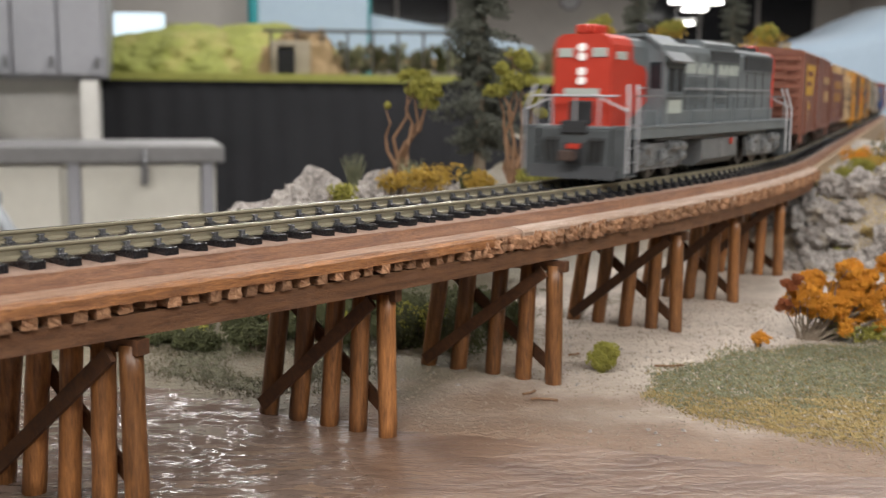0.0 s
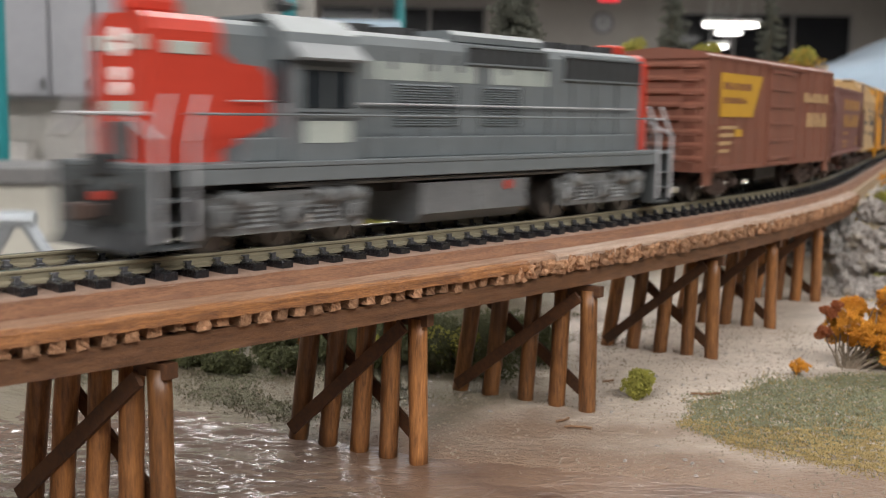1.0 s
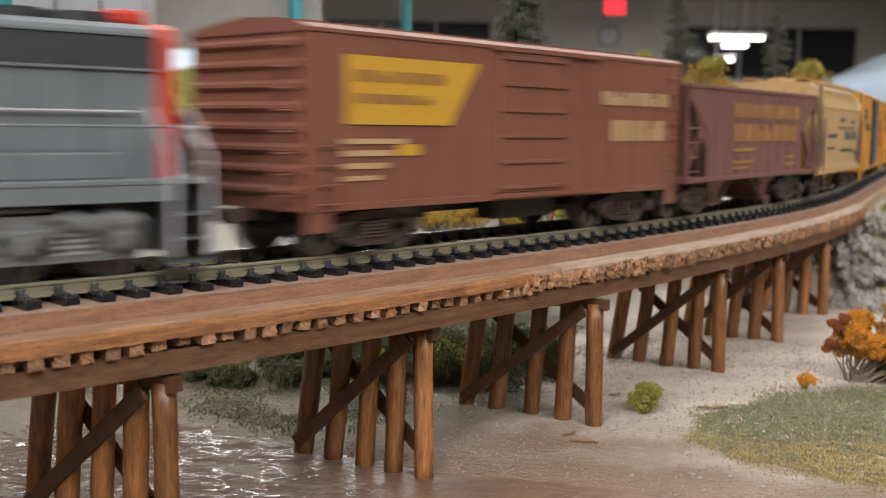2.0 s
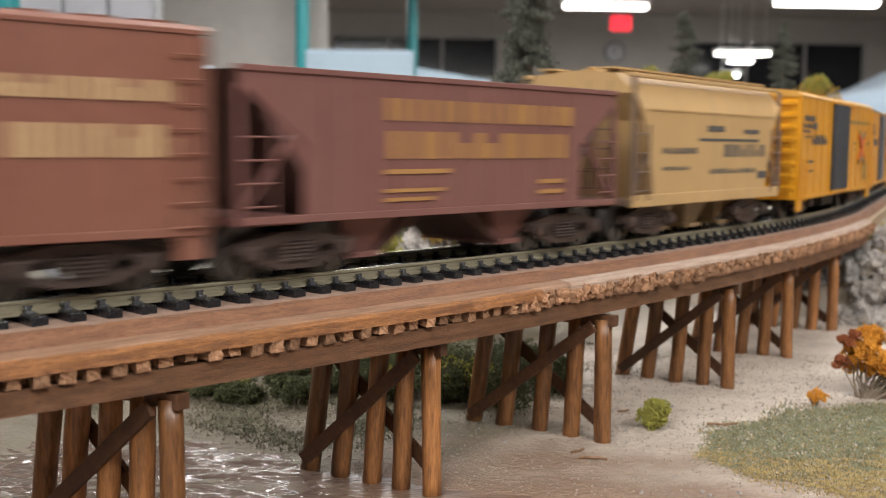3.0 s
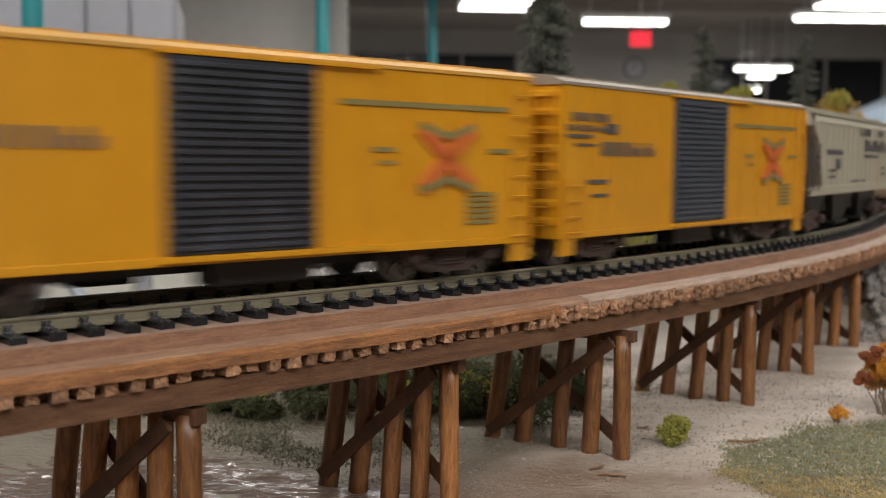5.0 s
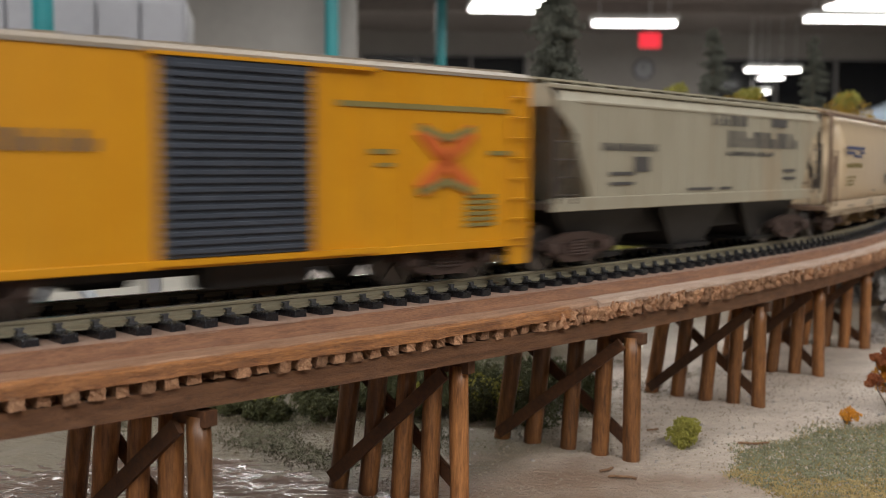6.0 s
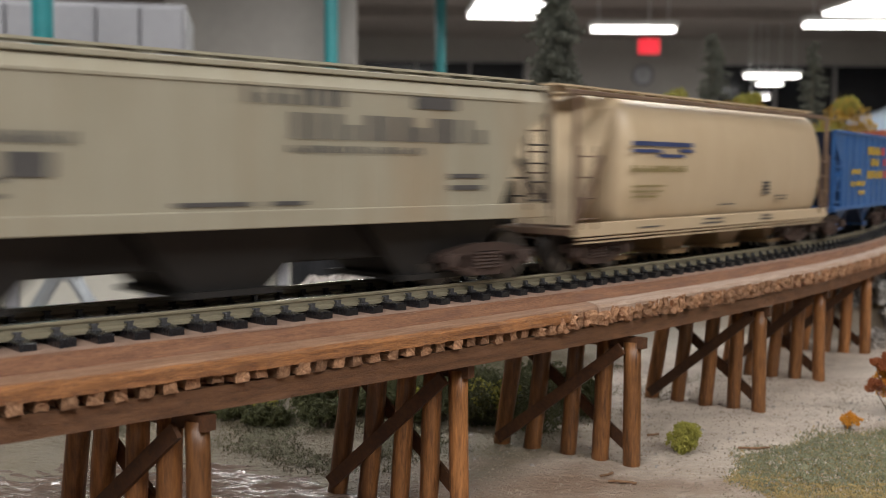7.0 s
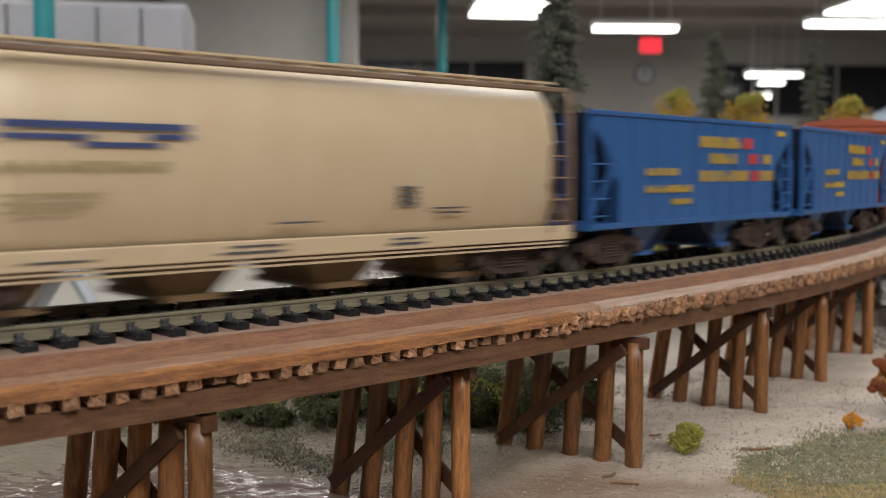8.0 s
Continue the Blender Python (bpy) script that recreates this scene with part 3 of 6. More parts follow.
bm = B()
NX, NY = 320, 250
gy0, gy1 = 60.0, 960.0
grid = []
for j in range(NY + 1):
    v = j / NY
    y = gy0 + (gy1 - gy0) * (0.55 * v + 0.45 * v * v)
    row = []
    for i in range(NX + 1):
        u = i / NX * 2 - 1
        x = 60 + (0.5 * u + 0.5 * u ** 3) * (570 if u > 0 else 480)
        row.append(bm.verts.new((x, y, ground_height(x, y))))
    grid.append(row)
for j in range(NY):
    for i in range(NX):
        a = grid[j][i].co
        if (a.x < -70 and a.y > 425 + 0.3 * (a.x + 70)) or (a.x < 120 and a.y > 590):
            continue
        bm.faces.new((grid[j][i], grid[j][i + 1], grid[j + 1][i + 1], grid[j + 1][i]))
bmesh.ops.delete(bm, geom=[v for v in bm.verts if not v.link_faces], context="VERTS")
ground = tagged(link("ground", bm, M["ground"], smooth=True), "sandy grey modelled ground with river banks", "ground", "", "structure")
mud = ground.data.attributes.new("mud", "FLOAT", "POINT")
soil_shade = ground.data.attributes.new("soil_shade", "FLOAT", "POINT")
mv, sv = [], []
for v in ground.data.vertices:
    x, y = v.co.x * 1000, v.co.y * 1000
    k = noise.noise(Vector((x * 0.045, y * 0.07, 5))) + 0.5 * noise.noise(Vector((x * 0.15, y * 0.2, 3)))
    off = RT - math.hypot(x - CX, y - CY)
    mv.append(0.95 * ease(66, 6, y - lerp(SHORE, x) + 22 * k) * (1 - 0.9 * ease(16, 44, off + 10 * k)))
    along = (math.atan2(y - CY, x - CX) + math.pi / 2 - HEAD) * RT
    # dark earth of the far bank, spread wider to put the bushes' shade in
    sv.append(max(0.95 * ease(0, 26, off + 20 * k) * ease(64, 28, x + 12 * k), 0.9 * ease(60, 90, off) * ease(250, 180, x), (0.45 + 0.5 * k) * ease(392, 404, along)))
mud.data.foreach_set("value", mv)
soil_shade.data.foreach_set("value", sv)


def wildness(x, y):
    """How rough the river runs: choppy near the middle bents, smooth silt elsewhere."""
    return ease(16, -26, x + 14 * noise.noise(Vector((x * 0.03, y * 0.05, 8)))) * ease(-190, -120, x)


def ripple(x, y):
    w = wildness(x, y)
    p = Vector((x * 0.075, y * 0.26 + x * 0.02, 1.7))
    bend = noise.noise(p * 0.5)
    a = noise.noise(p * 1.3 + Vector((bend * 1.2, bend * 2.0, 0)))
    b = noise.noise(p * 3.1 + Vector((0, bend * 2, 4)))
    c = noise.noise(Vector((x * 0.5, y * 0.95, 6)))
    return 0.15 + w * (0.80 * a + 0.42 * b + 0.14 * c) + (1 - w) * (0.07 * a + 0.05 * b)


WX = [-420 + 12 * i for i in range(23)] + [-150 + 0.9 * i for i in range(278)] + [100.5 + 12 * i for i in range(32)]
WY = [60 + 6 * i for i in range(17)] + [158 + 0.9 * i for i in range(180)] + [320.5 + 10 * i for i in range(4)]
bm = B()
ra = [[bm.verts.new((x, y, ripple(x, y))) for x in WX] for y in WY]
for a, b in zip(ra, ra[1:]):
    for i in range(len(WX) - 1):
        bm.faces.new((a[i], a[i + 1], b[i + 1], b[i]))
water = tagged(link("water", bm, M["water"], smooth=True), "glossy muddy brown resin river with choppy ripples", "water", "", "structure")
wild = water.data.attributes.new("wild", "FLOAT", "POINT")
wild.data.foreach_set("value", [wildness(v.co.x * 1000, v.co.y * 1000) for v in water.data.vertices])

# the benchwork that carries the layout
bench = empty("layout_bench", "wooden bench that carries the model layout", "bench")
PLY = mat("bench_plywood", (0.42, 0.30, 0.18), (0.32, 0.22, 0.13), 0.7, scale=5, stretch=(1, 8, 1), bump=0.2)
link("bench_top", box(B(), -0.42, 0.63, 0.06, 0.42, -0.03, -0.008), PLY, bench, unit=1)
link("bench_top", box(B(), -0.07, 0.12, 0.4205, 0.59, -0.03, -0.008), PLY, bench, unit=1)
link("bench_top", box(B(), 0.1205, 0.63, 0.4205, 0.96, -0.03, -0.008), PLY, bench, unit=1)
link("fascia", box(B(), -0.42, 0.63, 0.04, 0.0595, -0.12, -0.001), PLY, bench, unit=1)
for lx in (-0.38, 0.56):
    for ly in (0.08, 0.36):
        link("leg", box(B(), lx, lx + 0.05, ly, ly + 0.05, FLOOR, -0.0305), PLY, bench, unit=1)

# ---- the trestle ----
trestle = empty("trestle_bridge", "curved timber trestle stained brown over the river", "bridge")
IN = 2 * MID   # the far tie ends
S0, S1 = -150.0, 436.0
LEFT, RIGHT = -1280.0, 1960.0
part("roadbed", sweep([(2.0, 48.15), (3.4, 45.6), (3.4, 44.6), (-IN - 3.4, 44.6), (-IN - 3.4, 45.6), (-IN - 2.0, 48.15)], LEFT, RIGHT, 6), M["roadbed"], trestle, "reddish brown roadbed board")
part("ballast_grit", sweep([(2.1, 48.0), (1.0, 48.45), (-IN - 1.0, 48.45), (-IN - 2.1, 48.0)], LEFT, RIGHT, 3, wobble=0.22, seed=4), M["grit"], trestle, "thin pinkish grit under the ties")
part("deck_board", sweep([(3.3, 45.5), (6.6, 44.9), (7.2, 44.2), (7.2, 42.3), (-IN - 7.2, 42.3), (-IN - 7.2, 44.2), (-IN - 6.6, 44.9), (-IN - 3.3, 45.5)], S0, 138, 4, wobble=0.10, seed=9), M["deck_top"], trestle, "weathered pinkish deck board")
part("deck_board", sweep([(3.3, 45.5), (6.9, 45.0), (7.6, 44.2), (7.4, 42.3), (-IN - 7.2, 42.3), (-IN - 7.2, 44.2), (-IN - 6.6, 44.9), (-IN - 3.3, 45.5)], 138.3, S1, 4, wobble=0.14, seed=19), M["deck_dusty"], trestle, "dusty pale deck board")
part("edge_timber", sweep([(7.1, 44.6), (8.0, 44.0), (8.1, 42.0), (6.0, 41.8), (6.0, 44.6)], S0, 126, 3, wobble=0.20, seed=5), M["deck_face"], trestle, "orange stained edge timber")
for o in (5.6, -IN - 5.6):
    part("stringer", sweep([(o + 1.0, 39.7), (o + 1.0, 35.6), (o - 2.6, 35.6), (o - 2.6, 39.7)], S0, S1 - 10, 6, wobble=0.05, seed=2), M["stringer"], trestle, "dark stringer beam")
part("inner_stringer", sweep([(-MID + 4, 39.7), (-MID + 4, 35.6), (-MID - 4, 35.6), (-MID - 4, 39.7)], S0, S1 - 10, 6), M["stringer"], trestle)

BENTS = [(-49.6, -3.0, -56.6), (26.8, -4.0, 18.5), (95.0, -0.8, 87.5), (156.3, -6.0, 150.0), (238.0, -3.6, 235.0), (300.0, -1.4, 298.0), (372.0, -1.0, 370.0)]
rng = random.Random(11)


def post_mesh(seed, p0, p1, r):
    bm = B()
    rg = random.Random(seed)
    p0, p1 = Vector(p0), Vector(p1)
    n, rings = 14, []
    q = (p1 - p0).to_track_quat("Z", "Y").to_matrix()
    for j in range(7):
        c = p0.lerp(p1, j / 6) + Vector((rg.uniform(-0.08, 0.08), rg.uniform(-0.08, 0.08), 0))
        rings.append([bm.verts.new(c + q @ Vector(((r + rg.uniform(-0.06, 0.06)) * math.cos(2 * math.pi * i / n), (r + rg.uniform(-0.06, 0.06)) * math.sin(2 * math.pi * i / n), 0))) for i in range(n)])
    for a, b in zip(rings, rings[1:]):
        for i in range(n):
            bm.faces.new((a[i], a[(i + 1) % n], b[(i + 1) % n], b[i]))
    bm.faces.new(rings[-1])
    bm.faces.new(rings[0][::-1])
    return bm


for bi, (sn, on, sf) in enumerate(BENTS):
    nx, ny, h = spot(sn, on)
    fx, fy, _ = spot(sf, 33.0)
    along = Vector((fx - nx, fy - ny, 0))
    side_v = Vector((along.y, -along.x, 0)).normalized()      # towards the far end of the line
    if side_v.dot(Vector((math.cos(h), math.sin(h), 0))) < 0:
        side_v = -side_v
    base = Vector((nx, ny, -2.5))
    tops = []
    for k in range(5):
        u = (0.0, 0.235, 0.48, 0.75, 1.0)[k] + rng.uniform(-0.012, 0.012)
        p0 = base + along * u
        lean = -5.2 * u
        p1 = base + along * u + along.normalized() * lean + Vector((0, 0, 36.2))
        if k == 0:
            p1 = Vector((p0.x, p0.y, 33.6)) + along.normalized() * 0.6
        tops.append(p1)
        part("post", post_mesh(bi * 7 + k, p0, p1, 2.3 + rng.uniform(-0.12, 0.12)), M["post"], trestle, smooth=True)
    n1 = along.normalized()
    part("bent_cap", bar(B(), base - n1 * 3.0 + Vector((0, 0, 36.0)), base + along + n1 * 4.0 + Vector((0, 0, 36.0)), 2.8, 2.8), M["brace"], trestle, "dark cap beam")
    a0 = base + n1 * 2.2 - side_v * 3.1 + Vector((0, 0, 34.6))
    a1 = base + along * 0.98 - side_v * 3.1 + Vector((0, 0, 6.0))
    part("brace", bar(B(), a0, a1, 1.1, 3.1), M["brace"], trestle, "diagonal brace")
    b0 = base + along * 0.95 + side_v * 3.1 + Vector((0, 0, 34.0))
    b1 = base + along * 0.06 + side_v * 3.1 + Vector((0, 0, 7.5))
    part("brace", bar(B(), b0, b1, 1.1, 3.0), M["brace"], trestle, "diagonal brace")

# ---- the track ----
track = empty("railway_track", "curved model track with nickel rails on black plastic ties", "track", kind="structure")
for off, name in ((6.06, "rail"), (26.42, "rail")):
    o = -off
    part(name, sweep([(o + 1.45, 49.6), (o + 1.45, 50.0), (o + 0.38, 50.4), (o + 0.38, 51.3), (o + 0.75, 51.55), (o + 0.75, 51.9), (o + 0.6, RAIL), (o - 0.6, RAIL), (o - 0.75, 51.9), (o - 0.75, 51.55), (o - 0.38, 51.3), (o - 0.38, 50.4), (o - 1.45, 50.0), (o - 1.45, 49.6)], LEFT, RIGHT, 5), M["rail"], track, "weathered nickel rail")
    part("rail_head", sweep([(o + 0.52, RAIL + 0.03), (o - 0.52, RAIL + 0.03), (o - 0.52, RAIL - 0.05), (o + 0.52, RAIL - 0.05)], LEFT, RIGHT, 5), M["railtop"], track, "polished rail head")
TIE = B()
box(TIE, -1.45, 1.45, -0.3, IN + 0.2, -1.75, 0.2, 0.22)
bmesh.ops.scale(TIE, vec=(0.001,) * 3, verts=TIE.verts)
tie_mesh = bpy.data.meshes.new("tie")
TIE.to_mesh(tie_mesh)
TIE.free()
tie_mesh.materials.append(M["tie"])
SPK = B()
for yy in (6.06, 26.42):
    for sgn in (-1, 1):
        box(SPK, -0.85, 0.85, yy + sgn * 1.7 - 0.75, yy + sgn * 1.7 + 0.75, 0.1, 0.55, 0.12)
        box(SPK, -0.50, 0.50, yy + sgn * 1.45 - 0.4, yy + sgn * 1.45 + 0.4, 0.5, 1.25, 0.12)
        box(SPK, -0.85, 0.85, yy + sgn * 1.25 - 0.25, yy + sgn * 1.25 + 0.25, 1.1, 1.4, 0.08)
bmesh.ops.scale(SPK, vec=(0.001,) * 3, verts=SPK.verts)
spike_mesh = bpy.data.meshes.new("spike_plate")
SPK.to_mesh(spike_mesh)
SPK.free()
spike_mesh.materials.append(M["spike"])
rng = random.Random(5)
for i in range(-22, 118):
    s = i * 6.61 - 1.45
    x, y, h = spot(s)
    t_ = new("tie", tie_mesh)
    t_.parent = track
    t_.matrix_basis = pose(x / 1000, y / 1000, (49.75 + rng.uniform(-0.1, 0.1)) / 1000, rng.uniform(-0.4, 0.4), 0, math.degrees(h) + rng.uniform(-0.7, 0.7))
    k_ = new("spike_plate", spike_mesh)
    k_.parent = t_

rest = B()
for i in list(range(-192, -22)) + list(range(118, 292)):
    x, y, h = spot(i * 6.61 - 1.45)
    q = pose(x, y, 48.9, 0, 0, math.degrees(h))
    made = bmesh.ops.create_cube(rest, size=1.0)["verts"]
    for v in made:
        v.co = q @ Vector((v.co.x * 2.7, v.co.y * 32.8 + 16.2, v.co.z * 1.9))
tagged(part("more_ties", rest, M["tie"], track), kind="stuff")

# the narrow shelf that carries the track beyond the modelled ground
shelf = empty("track_shelf", "narrow wooden shelf under the track beyond the scenery", "shelf")
for a, b in ((LEFT, -151.0), (437.0, RIGHT)):
    part("shelf_board", sweep([(6.0, 44.5), (6.0, 26.0), (-IN - 6.0, 26.0), (-IN - 6.0, 44.5)], a, b, 12), PLY, shelf)
for s in (-1200, -900, -520, 900, 1300, 1700, 1940):
    x, y, h = spot(s, MID)
    part("leg", box(B(), x - 18, x + 18, y - 18, y + 18, FLOOR * 1000, 25.9), PLY, shelf)

# ---- the train (x ahead, y to its left, z up from the rail heads, millimetres) ----
SPEED = 165.0
HW = 18.6            # half the width of a car body
BLACK = paint("black_underframe", (0.022, 0.02, 0.019), (0.012, 0.011, 0.01), 0.6)
TRUCK = paint("rusty_truck", (0.085, 0.05, 0.039), (0.032, 0.022, 0.018), 0.7, scale=120, bump=0.4)
TRUCK_GREY = paint("grey_truck", (0.19, 0.198, 0.205), (0.10, 0.105, 0.11), 0.45, scale=120, bump=0.4)
TRUCK_DARK = paint("mottled_grey_truck", (0.27, 0.28, 0.285), (0.05, 0.052, 0.054), 0.36, scale=160, bump=0.5)
WHEEL = mat("wheel_metal", (0.17, 0.155, 0.145), (0.09, 0.08, 0.075), 0.35, 0.7, scale=100)
CARS = []
WHEELS = []


def car(name, label, category, front, rear):
    c = empty(name, label, category, "train")
    CARS.append((c, (front + rear) / 2, (rear - front) / 2))
    return c, (rear - front) / 2


def coil(x, y, z0, z1, r, turns=5):
    """A coil spring as one ridged barrel."""
    bm = B()
    rings = []
    for k in range(turns * 2 + 1):
        rr = r if k % 2 else r * 0.72
        zz = z0 + (z1 - z0) * k / (turns * 2)
        rings.append([bm.verts.new((x + rr * math.cos(i * math.pi / 4), y + rr * math.sin(i * math.pi / 4), zz)) for i in range(8)])
    for a, b in zip(rings, rings[1:]):
        for i in range(8):
            bm.faces.new((a[i], a[(i + 1) % 8], b[(i + 1) % 8], b[i]))
    bm.faces.new(rings[0][::-1])
    bm.faces.new(rings[-1])
    return bm


def truck(parent, x, wheels=(-11.5, 11.5), r=5.6, material=TRUCK, tall=1.0):
    """A two- or three-axled truck: open cast side frames with springs and journal boxes, axles and flanged wheels."""
    w = max(wheels)
    t = part("truck", box(B(), x - 2.2, x + 2.2, -13, 13, 4.6, 7.6, 0.3), material, parent)
    z = lambda v: v * tall
    for sy in (-1, 1):
        ya, yb = sorted((sy * 13.2, sy * 14.8))
        bm = B()
        if tall > 1:
            prism(bm, [(x - w - 4, z(6.2)), (x - w - 4, z(8.0)), (x - w + 3, z(8.8)), (x + w - 3, z(8.8)), (x + w + 4, z(8.0)), (x + w + 4, z(6.2))], ya, yb)
            for ax in wheels:
                prism(bm, [(x + ax - 3.6, z(6.3)), (x + ax - 2.6, z(2.8)), (x + ax + 2.6, z(2.8)), (x + ax + 3.6, z(6.3))], ya, yb)
            box(bm, x - w, x + w, ya, yb, z(2.6), z(3.6))
        else:
            # an upper arch, a lower truss and two columns leave openings to the wheels
            prism(bm, [(x - w - 3.4, 5.4), (x - w - 3.4, 7.4), (x - 4.5, 9.3), (x + 4.5, 9.3), (x + w + 3.4, 7.4), (x + w + 3.4, 5.4), (x + w - 2, 5.9), (x + 4, 7.4), (x - 4, 7.4), (x - w + 2, 5.9)], ya, yb)
            prism(bm, [(x - w - 1, 4.2), (x - w + 1.5, 5.0), (x - 4, 3.3), (x + 4, 3.3), (x + w - 1.5, 5.0), (x + w + 1, 4.2), (x + 4.5, 1.9), (x - 4.5, 1.9)], ya, yb)
            for dx in (-4.2, 4.2):
                box(bm, x + dx - 0.8, x + dx + 0.8, ya, yb, 3.2, 7.6)
        part("side_frame", bm, material, t)
        for ax in wheels:
            ja, jb = sorted((sy * 14.6, sy * 16.6))
            bm = box(B(), x + ax - 2.0, x + ax + 2.0, ja, jb, z(4.0), z(7.2), 0.5)
            rod(bm, (x + ax, sy * 16.4, z(5.5)), (x + ax, sy * 17.2, z(5.5)), 1.35, 1.0, 12)
            part("journal_box", bm, material, t)
        for cx in ((x,) if tall <= 1 else (x - w / 2, x + w / 2)):
            for dx in (-2.2, 0, 2.2):
                part("spring", coil(cx + dx, sy * 14.9, z(3.3), z(7.2), 1.0), material, t)
        if tall > 1:
            for dx in (-w * 0.5 - 3, w * 0.5 + 3, -w - 2):
                bm = rod(B(), (x + dx, sy * 15.4, z(7.4)), (x + dx + 5.5, sy * 15.4, z(8.2)), 1.7, n=12)
                rod(bm, (x + dx + 5.5, sy * 15.4, z(8.2)), (x + dx + 8, sy * 15.4, z(8.6)), 0.5, n=8)
                part("brake_cylinder", bm, material, t)
    for ax in wheels:
        bm = B()
        for sy in (-1, 1):
            rod(bm, (0, sy * 8.6, 0), (0, sy * 10.9, 0), r, n=24)
            rod(bm, (0, sy * 8.0, 0), (0, sy * 8.6, 0), r + 0.8, n=24)
            for k in range(6):
                bar(bm, (0, sy * 11.0, 0), (math.cos(k * 1.047) * r * 0.8, sy * 11.0, math.sin(k * 1.047) * r * 0.8), 0.7, 0.5)
        rod(bm, (0, -12.8, 0), (0, 12.8, 0), 1.2, n=10)
        ws = part("wheelset", bm, WHEEL, t, "metal wheels on an axle")
        ws.location = ((x + ax) / 1000, 0, r / 1000)
        WHEELS.append((ws, (x + ax) / 1000, r))
    return t


def coupler(parent, x, sx):
    bm = box(B(), min(x, x + sx * 5.5), max(x, x + sx * 5.5), -1.2, 1.2, 7.4, 9.6, 0.2)
    box(bm, min(x + sx * 3.5, x + sx * 6), max(x + sx * 3.5, x + sx * 6), -2.6, 2.2, 6.9, 10.1, 0.4)
    part("coupler", bm, TRUCK, parent, "rusty knuckle coupler")


def ladder(parent, material, x0, x1, y, z0, z1, n, along="x", name="ladder"):
    bm = B()
    if along == "x":
        for x in (x0, x1):
            rod(bm, (x, y, z0), (x, y, z1), 0.28, n=6)
        for i in range(n):
            z = z0 + (z1 - z0) * (i + 0.5) / n
            rod(bm, (x0, y, z), (x1, y, z), 0.25, n=6)
    else:
        for yy in (x0, x1):
            rod(bm, (y, yy, z0), (y, yy, z1), 0.28, n=6)
        for i in range(n):
            z = z0 + (z1 - z0) * (i + 0.5) / n
            rod(bm, (y, x0, z), (y, x1, z), 0.25, n=6)
    part(name, bm, material, parent)


def marks(parent, material, rects, label="unread lettering", y=HW + 0.15, both=True, name="lettering"):
    """Unread writing as plain bars on the sides."""
    for sy in (1, -1) if both else (1,):
        for x0, x1, z0, z1 in rects:
            a, b = (x0, x1) if sy > 0 else (-x1, -x0)
            part(name, box(B(), min(a, b), max(a, b), min(sy * (y - 0.12), sy * (y + 0.02)), max(sy * (y - 0.12), sy * (y + 0.02)), z0, z1), material, parent, label)


def word(x0, x1, z0, z1, n, seed=1, gap=0.30):
    """Unread writing as plain upright bars, two to a letter, n letters between x0 and x1."""
    rg = random.Random(seed)
    out, w = [], (x1 - x0) / n
    for i in range(n):
        g = gap * w * rg.uniform(0.7, 1.2)
        a, b = x0 + i * w + g / 2, x0 + (i + 1) * w - g / 2
        st = (b - a) * rg.uniform(0.30, 0.44)
        out += [(b - st, b, z0, z1), (a, a + st, z0, z1 - rg.choice((0, 0, 0.4)) * (z1 - z0))]
    return out


def end_ribs(parent, material, half, z0, z1, n):
    for sx in (-1, 1):
        for i in range(n):
            z = z0 + (z1 - z0) * (i + 0.5) / n
            part("end_rib", prism(B(), [(sx * half, z - 1.1), (sx * (half + 1.2), z - 0.35), (sx * (half + 1.2), z + 0.35), (sx * half, z + 1.1)], -HW + 1.6, HW - 1.6), material, parent, "pressed steel end rib")


